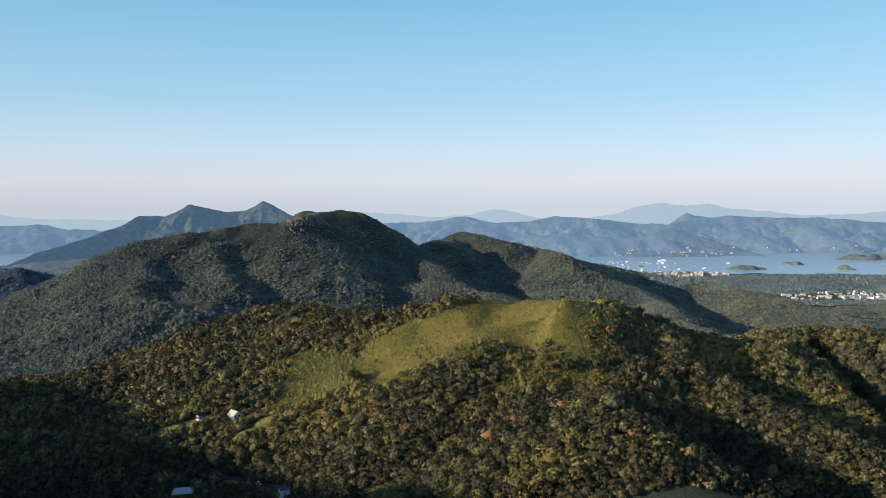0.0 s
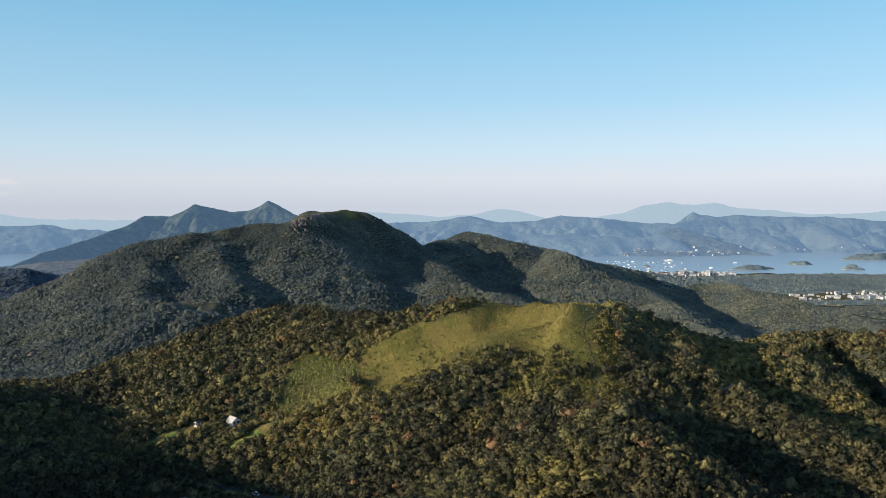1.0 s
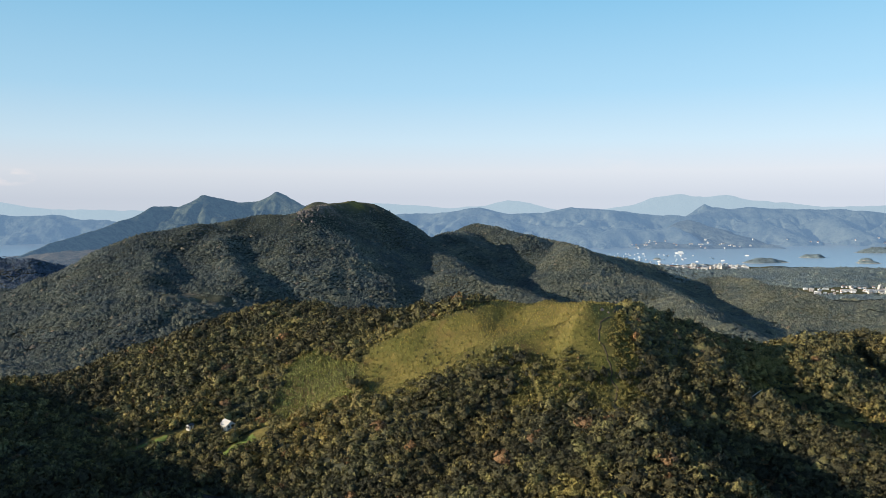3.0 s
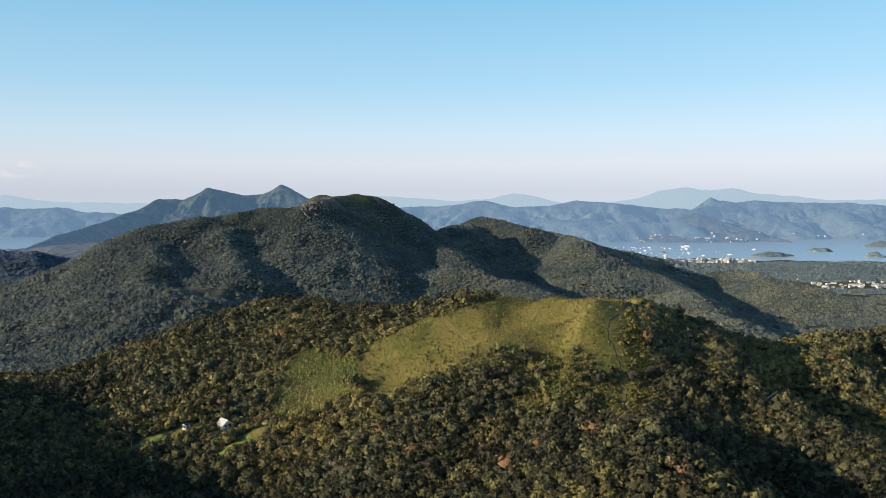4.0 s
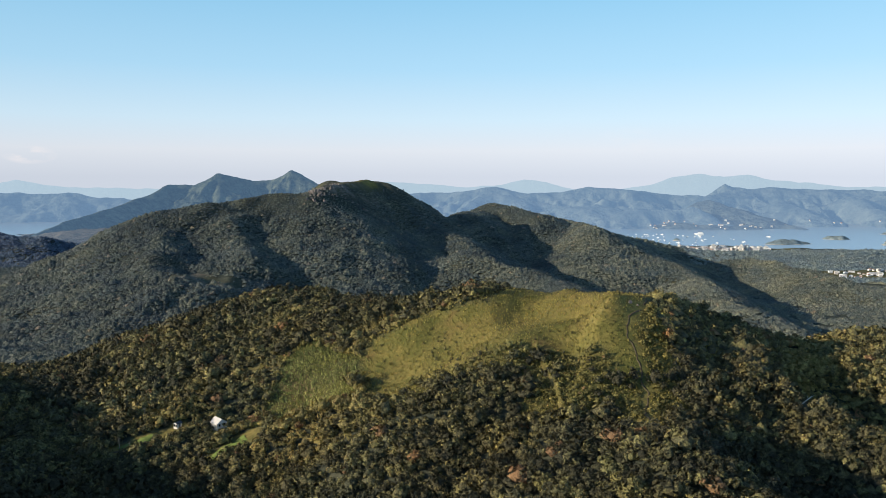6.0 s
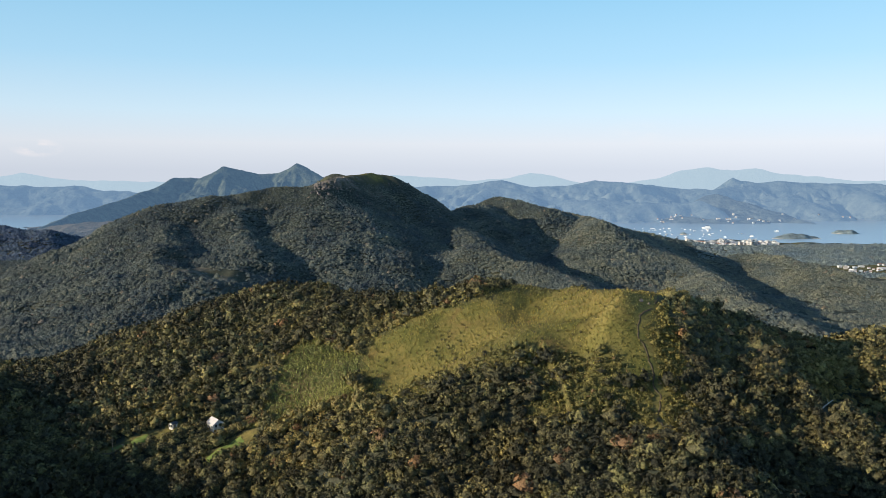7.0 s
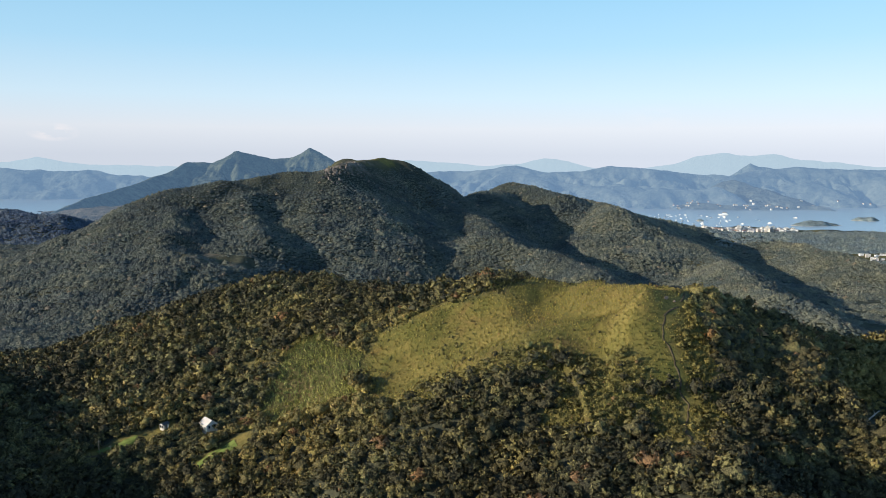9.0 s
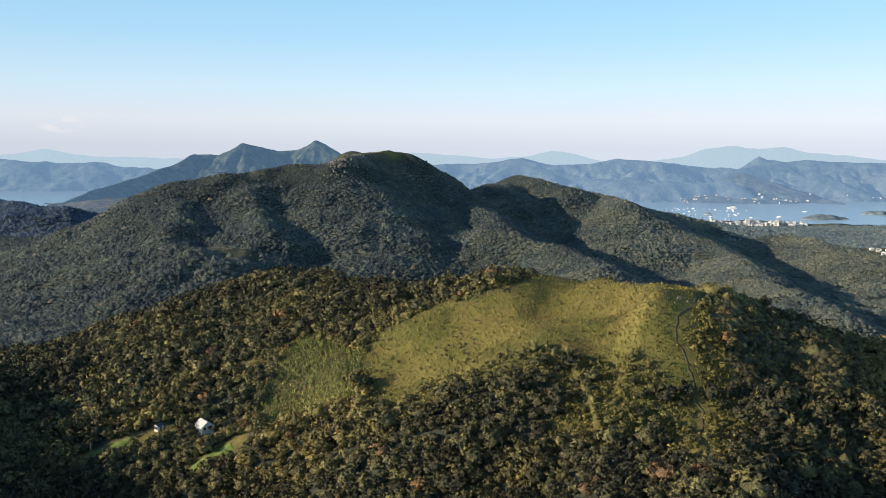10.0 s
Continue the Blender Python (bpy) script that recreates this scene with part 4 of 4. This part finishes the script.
make_pole(at_ground(-155, 396, 30), 4.0, "short timber pole beside the track")
make_pole(at_ground(-161, 425, 10), 6.5, "pale timber pole among the trees")

# ---- rocks ----
PINK_ROCK = plain("pale pinkish weathered rock", (0.34, 0.26, 0.21), 0.9, 0.3, 0.5)
GREY_ROCK = plain("grey-brown lichened crag rock", (0.20, 0.17, 0.15), 0.95, 0.5, 0.12)


def boulder_mesh(seed, mat, tall=1.0):
    """A broken angular boulder about 1 m in radius."""
    bm = bmesh.new()
    bmesh.ops.create_icosphere(bm, subdivisions=2, radius=1.0)
    rnd = random.Random(seed)
    planes = [(Vector((rnd.uniform(-1, 1), rnd.uniform(-1, 1), rnd.uniform(-0.4, 1))).normalized(), rnd.uniform(0.32, 0.75)) for _ in range(10)]
    for v in bm.verts:
        for n, d in planes:
            over = v.co.dot(n) - d
            if over > 0:
                v.co -= n * over
        v.co += 0.06 * noise.noise_vector(v.co * 3 + Vector((seed, 0, 0)))
        v.co.z *= tall
    me = bpy.data.meshes.new("boulder")
    bm.to_mesh(me)
    bm.free()
    me.materials.append(mat)
    return me


pink = [boulder_mesh(k, PINK_ROCK) for k in range(3)]
crag = [boulder_mesh(20 + k, GREY_ROCK, 1.5) for k in range(6)]


def rock(me, x, y, size, rz, label, group="", squash=1.0, lift=0.25):
    ob = new("boulder", me)
    ob.matrix_world = at_ground(x, y, rz, lift * size) @ Matrix.Diagonal((size, size, size * squash, 1))
    return tagged(ob, label, "rock", group)


rock(pink[0], 72.5, 392.5, 1.1, 20, "pale pinkish boulder on the grassy summit", lift=0.45)
rock(pink[1], 75.6, 392.0, 0.9, 80, "small pale boulder beside the summit trail", lift=0.4)
rock(pink[2], 88.6, 325, 0.9, 10, "small pale stone in the wooded slope", lift=1.2)
DEAD_WOOD = plain("bleached dead wood", (0.62, 0.57, 0.50), 0.85, 0.15, 2.0)
fallen = thing("fallen_tree", at_ground(130.5, 348.5, 40, 1.2) @ pose(0, 0, 0, 0, -8, 0), "long bleached dead trunk lying on the wooded slope", "fallen tree")
part("trunk", rod(bmesh.new(), (-4.6, 0, 0), (4.4, 0.3, 0.2), 0.30, 0.12, 10), DEAD_WOOD, fallen)
for at, tip in (((-2.0, 0, 0.1), (-1.0, -0.9, 0.9)), ((1.2, 0.2, 0.1), (2.4, 1.1, 0.9)), ((3.0, 0.2, 0.15), (4.2, -0.6, 0.9))):
    part("branch", rod(bmesh.new(), at, tip, 0.13, 0.05, 6), DEAD_WOOD, fallen)
rnd = random.Random(77)
for cx, cy, r, count, low, high in ((-324, 1648, 30, 26, 1.8, 4.6), (-328, 1610, 24, 16, 1.8, 4.4), (-283, 1668, 26, 16, 1.6, 4.0),
                                    (-296, 1702, 18, 10, 1.4, 3.0), (-207, 1800, 16, 9, 1.2, 2.6), (-214, 1675, 16, 8, 1.8, 3.6), (-222, 1575, 18, 8, 1.8, 3.6),
                                    (-330, 1636, 20, 20, 2.6, 5.2), (-240, 1668, 14, 12, 1.8, 3.8), (-221, 1645, 12, 10, 1.8, 3.6)):
    for _ in range(count):
        a, q = rnd.uniform(0, 6.28), r * math.sqrt(rnd.random())
        rock(crag[rnd.randrange(6)], cx + q * math.cos(a), cy + 0.7 * q * math.sin(a), rnd.uniform(low, high), rnd.uniform(0, 360),
             "grey-brown crag rock on the main hill's steep side", "crag rocks", squash=rnd.uniform(0.7, 1.5), lift=-0.1)


# ---- the bay: islands, boats and towns ----
# woods colour is paled towards blue, with the haze painted in
ISLAND_WOODS = plain("island woods with haze tint", (0.20, 0.25, 0.26), 0.95, 0.35, 0.06)
SAND = plain("pale shore sand and rock", (0.55, 0.47, 0.38), 0.95, 0.2, 0.05)


def make_island(x, y, long, deep, tall, turn_by, label, seed):
    """A low wooded island: a sandy shore with a knobbly wooded hump on it."""
    root = thing("island", pose(x, y, 0, 0, 0, turn_by), label, "island", "islands in the bay")
    for name, mat, grow, low, high in (("shore", SAND, 1.0, -2.0, 4.2), ("wooded_hump", ISLAND_WOODS, 0.84, -1.0, tall)):
        rings, around = 10, 48
        a = np.arange(around) / around * 2 * np.pi
        v, edge = [], 1 + 0.22 * value_noise(np.cos(a) * 1.6 + seed, np.sin(a) * 1.6, 501) + 0.10 * value_noise(np.cos(a) * 4 + seed, np.sin(a) * 4, 502)
        for k in range(rings):
            r = 1 - k / (rings - 1) * 0.999
            px, py = r * edge * np.cos(a) * long / 2 * grow, r * edge * np.sin(a) * deep / 2 * grow
            z = low + (high - low) * (1 - r ** 2.2) ** 0.8 * (1 + 0.35 * value_noise(px / 22 + seed, py / 22, 503)) + (1.5 * hash2(np.floor(px), np.floor(py), 5) * (r < 0.95) if name == "wooded_hump" else 0)
            v.append(np.stack([px, py, z], 1))
        mesh_object(name, np.concatenate(v), grid_faces(rings, around, wrap=True), mat, parent=root)
    return root


make_island(1265, 3080, 215, 90, 17, 4, "long low wooded island with a pale shore", 1.5)
make_island(1585, 3330, 125, 70, 15, 0, "small wooded island with a pale shore", 4.5)
make_island(1668, 3040, 100, 50, 11, -6, "little wooded island with a broad sandy spit", 7.5)
make_island(1735, 3170, 70, 40, 9, 0, "little wooded islet beside a sandy spit", 10.5)
make_island(2010, 3150, 260, 110, 16, 10, "wooded island with a sandy edge across the channel", 13.5)
make_island(2120, 3640, 420, 120, 26, 3, "long wooded headland island with a few houses", 16.5)
make_island(870, 3230, 34, 20, 7, 0, "dark rocky islet among moored boats", 19.5)

PLASTER = plain("white town plaster", (0.86, 0.86, 0.86), 0.8, 0.06, 0.05)
BUFF = plain("buff town plaster", (0.72, 0.66, 0.60), 0.85, 0.1, 0.05)
TILE_RED = plain("faded red roof", (0.42, 0.24, 0.18), 0.85, 0.2, 0.1)
GREY_ROOF = plain("grey flat roof", (0.50, 0.50, 0.50), 0.9, 0.12, 0.08)


def make_block(kind, wide, deep, tall, wall, roof, pitched):
    """A town building: walls, a roof with a parapet or a pitch, and bands of windows by storey."""
    root = thing("town_building", pose(0, -900 - 40 * kind, 100), "x", "building", "town buildings")
    w, d = wide / 2, deep / 2
    part("wall", box(bmesh.new(), -w, w, -d, d, -3, tall), wall, root)
    bm = bmesh.new()
    if pitched:
        vs = [bm.verts.new(p) for p in ((-w - .5, -d - .5, tall + .02), (w + .5, -d - .5, tall + .02), (w + .5, d + .5, tall + .02), (-w - .5, d + .5, tall + .02),
                                        (-w * .9, 0, tall + d * .55), (w * .9, 0, tall + d * .55))]
        for f in ((3, 2, 1, 0), (0, 1, 5, 4), (2, 3, 4, 5), (1, 2, 5), (3, 0, 4)):
            bm.faces.new([vs[k] for k in f])
    else:
        box(bm, -w - .2, w + .2, -d - .2, d + .2, tall + .02, tall + .9)
        box(bm, -w * .3, w * .2, -d * .3, d * .3, tall + .92, tall + 3.2)
    part("roof", bm, roof, root)
    for k in range(int(tall // 3.2)):
        part("window", box(bmesh.new(), -w + 1, w - 1, -d - .06, -d + .04, 3.2 * k + 1.0, 3.2 * k + 2.3), DARK_GLASS, root, "band of dark windows")
    return root


KINDS = [make_block(0, 16, 12, 9.5, PLASTER, GREY_ROOF, False), make_block(1, 11, 9, 7, PLASTER, TILE_RED, True), make_block(2, 26, 13, 6.5, PLASTER, GREY_ROOF, True),
         make_block(3, 13, 12, 13, BUFF, GREY_ROOF, False), make_block(4, 15, 13, 29, PLASTER, GREY_ROOF, False)]
TOWN_LABELS = ["flat-roofed white three-storey town building", "small white town house with a red roof", "long low white shed in the town",
               "buff plaster town building with a flat roof", "tall white tower block by the bay"]
rnd = random.Random(31)
places = []
for k in range(150):
    places.append((690 + 380 * rnd.random() ** 0.8, 2715 + 100 * rnd.random(), rnd.choice((0, 0, 1, 1, 2, 3)), 0.9))
places += [(865, 2735, 4, 0.8), (893, 2745, 4, 0.65), (958, 2720, 4, 0.75), (975, 2722, 4, 0.7)]
for k in range(120):
    places.append((975 + 400 * rnd.random(), 2020 + 100 * rnd.random(), rnd.choice((0, 1, 1, 2, 2, 3)), rnd.uniform(0.45, 0.7)))
for k in range(10):
    places.append((1130 + 24 * k, 2050 + 10 * rnd.random(), 2, 0.9))
for k in range(60):
    places.append((930 + 720 * rnd.random(), 3840 + 230 * rnd.random(), rnd.choice((0, 1, 1, 2)), 0.65))
for k in range(24):
    places.append((1560 + 900 * rnd.random(), 4080 + 160 * rnd.random(), 1, 0.7))
places += [(-2010, 3490, 0, 1.0), (-1985, 3478, 2, 0.8), (-1962, 3470, 1, 0.9)]
cast = bpy.context.evaluated_depsgraph_get()
far_meshes = [bpy.data.objects[k].evaluated_get(cast) for k in ("backdrop_far_shore", "backdrop_headland", "backdrop_foreland")]


def far_height(o, x, y):
    hit, place, _, _ = o.ray_cast((x, y, 900), (0, 0, -1))
    return place.z if hit else -9.0


for px, py, kind, size in places:
    z = float(height(np.array([px]), np.array([py]))[0])
    if py > 3700 or px < 0:
        z = max(far_height(o, px, py) for o in far_meshes)
        if z < 1.0 or z > 40:
            continue
    z = max(z, 1.2)
    ob = copy_thing(KINDS[kind], pose(px, py, z, 0, 0, rnd.uniform(-35, 35)) @ Matrix.Scale(size, 4))
    ob["label"] = TOWN_LABELS[kind]
for ob in KINDS:
    for o in (*ob.children_recursive, ob):
        bpy.data.objects.remove(o)

HULL = plain("white boat hull", (0.85, 0.85, 0.84), 0.35, 0.04, 0.2)


def make_boat():
    root = thing("boat", pose(0, 0, 0), "white motor boat moored in the bay", "boat", "moored boats")
    bm = bmesh.new()
    deck = [(-1.9, -6.5), (1.9, -6.5), (2.2, 0), (1.6, 4), (0, 8), (-1.6, 4), (-2.2, 0)]
    keel = [bm.verts.new((x * .6, y * .86, -0.6)) for x, y in deck]
    rim = [bm.verts.new((x, y, 1.5 + (0.5 if y > 3 else 0))) for x, y in deck]
    for k in range(len(deck)):
        q = (k + 1) % len(deck)
        bm.faces.new((keel[k], keel[q], rim[q], rim[k]))
    bm.faces.new(rim)
    bm.faces.new(keel[::-1])
    part("hull", bm, HULL, root)
    part("cabin", box(bmesh.new(), -1.4, 1.4, -4.5, 2.5, 1.5, 4.0, 0.4), HULL, root, "white cabin")
    part("window", box(bmesh.new(), -1.25, 1.25, -4.0, 2.0, 4.01, 4.5, 0.2), DARK_GLASS, root, "dark wheelhouse glazing")
    return root


boat = make_boat()
spots_used = []
for k in range(58):
    px = 715 + 420 * rnd.random() ** 1.2
    py = 2930 + 620 * rnd.random()
    if px / py > 0.37 or abs(px - 870) < 25 and abs(py - 3230) < 20:
        px = 0.30 * py
    spots_used.append((px, py, rnd.uniform(0, 360), rnd.uniform(0.6, 1.1)))
spots_used += [(1065, 3560, 80, 3.0), (1700, 4080, 70, 2.0), (1330, 3420, 60, 1.3)]
for px, py, rz, size in spots_used[1:]:
    copy_thing(boat, pose(px, py, 0.1, 0, 0, rz) @ Matrix.Scale(size, 4))
boat.matrix_world = pose(spots_used[0][0], spots_used[0][1], 0.1, 0, 0, 40)
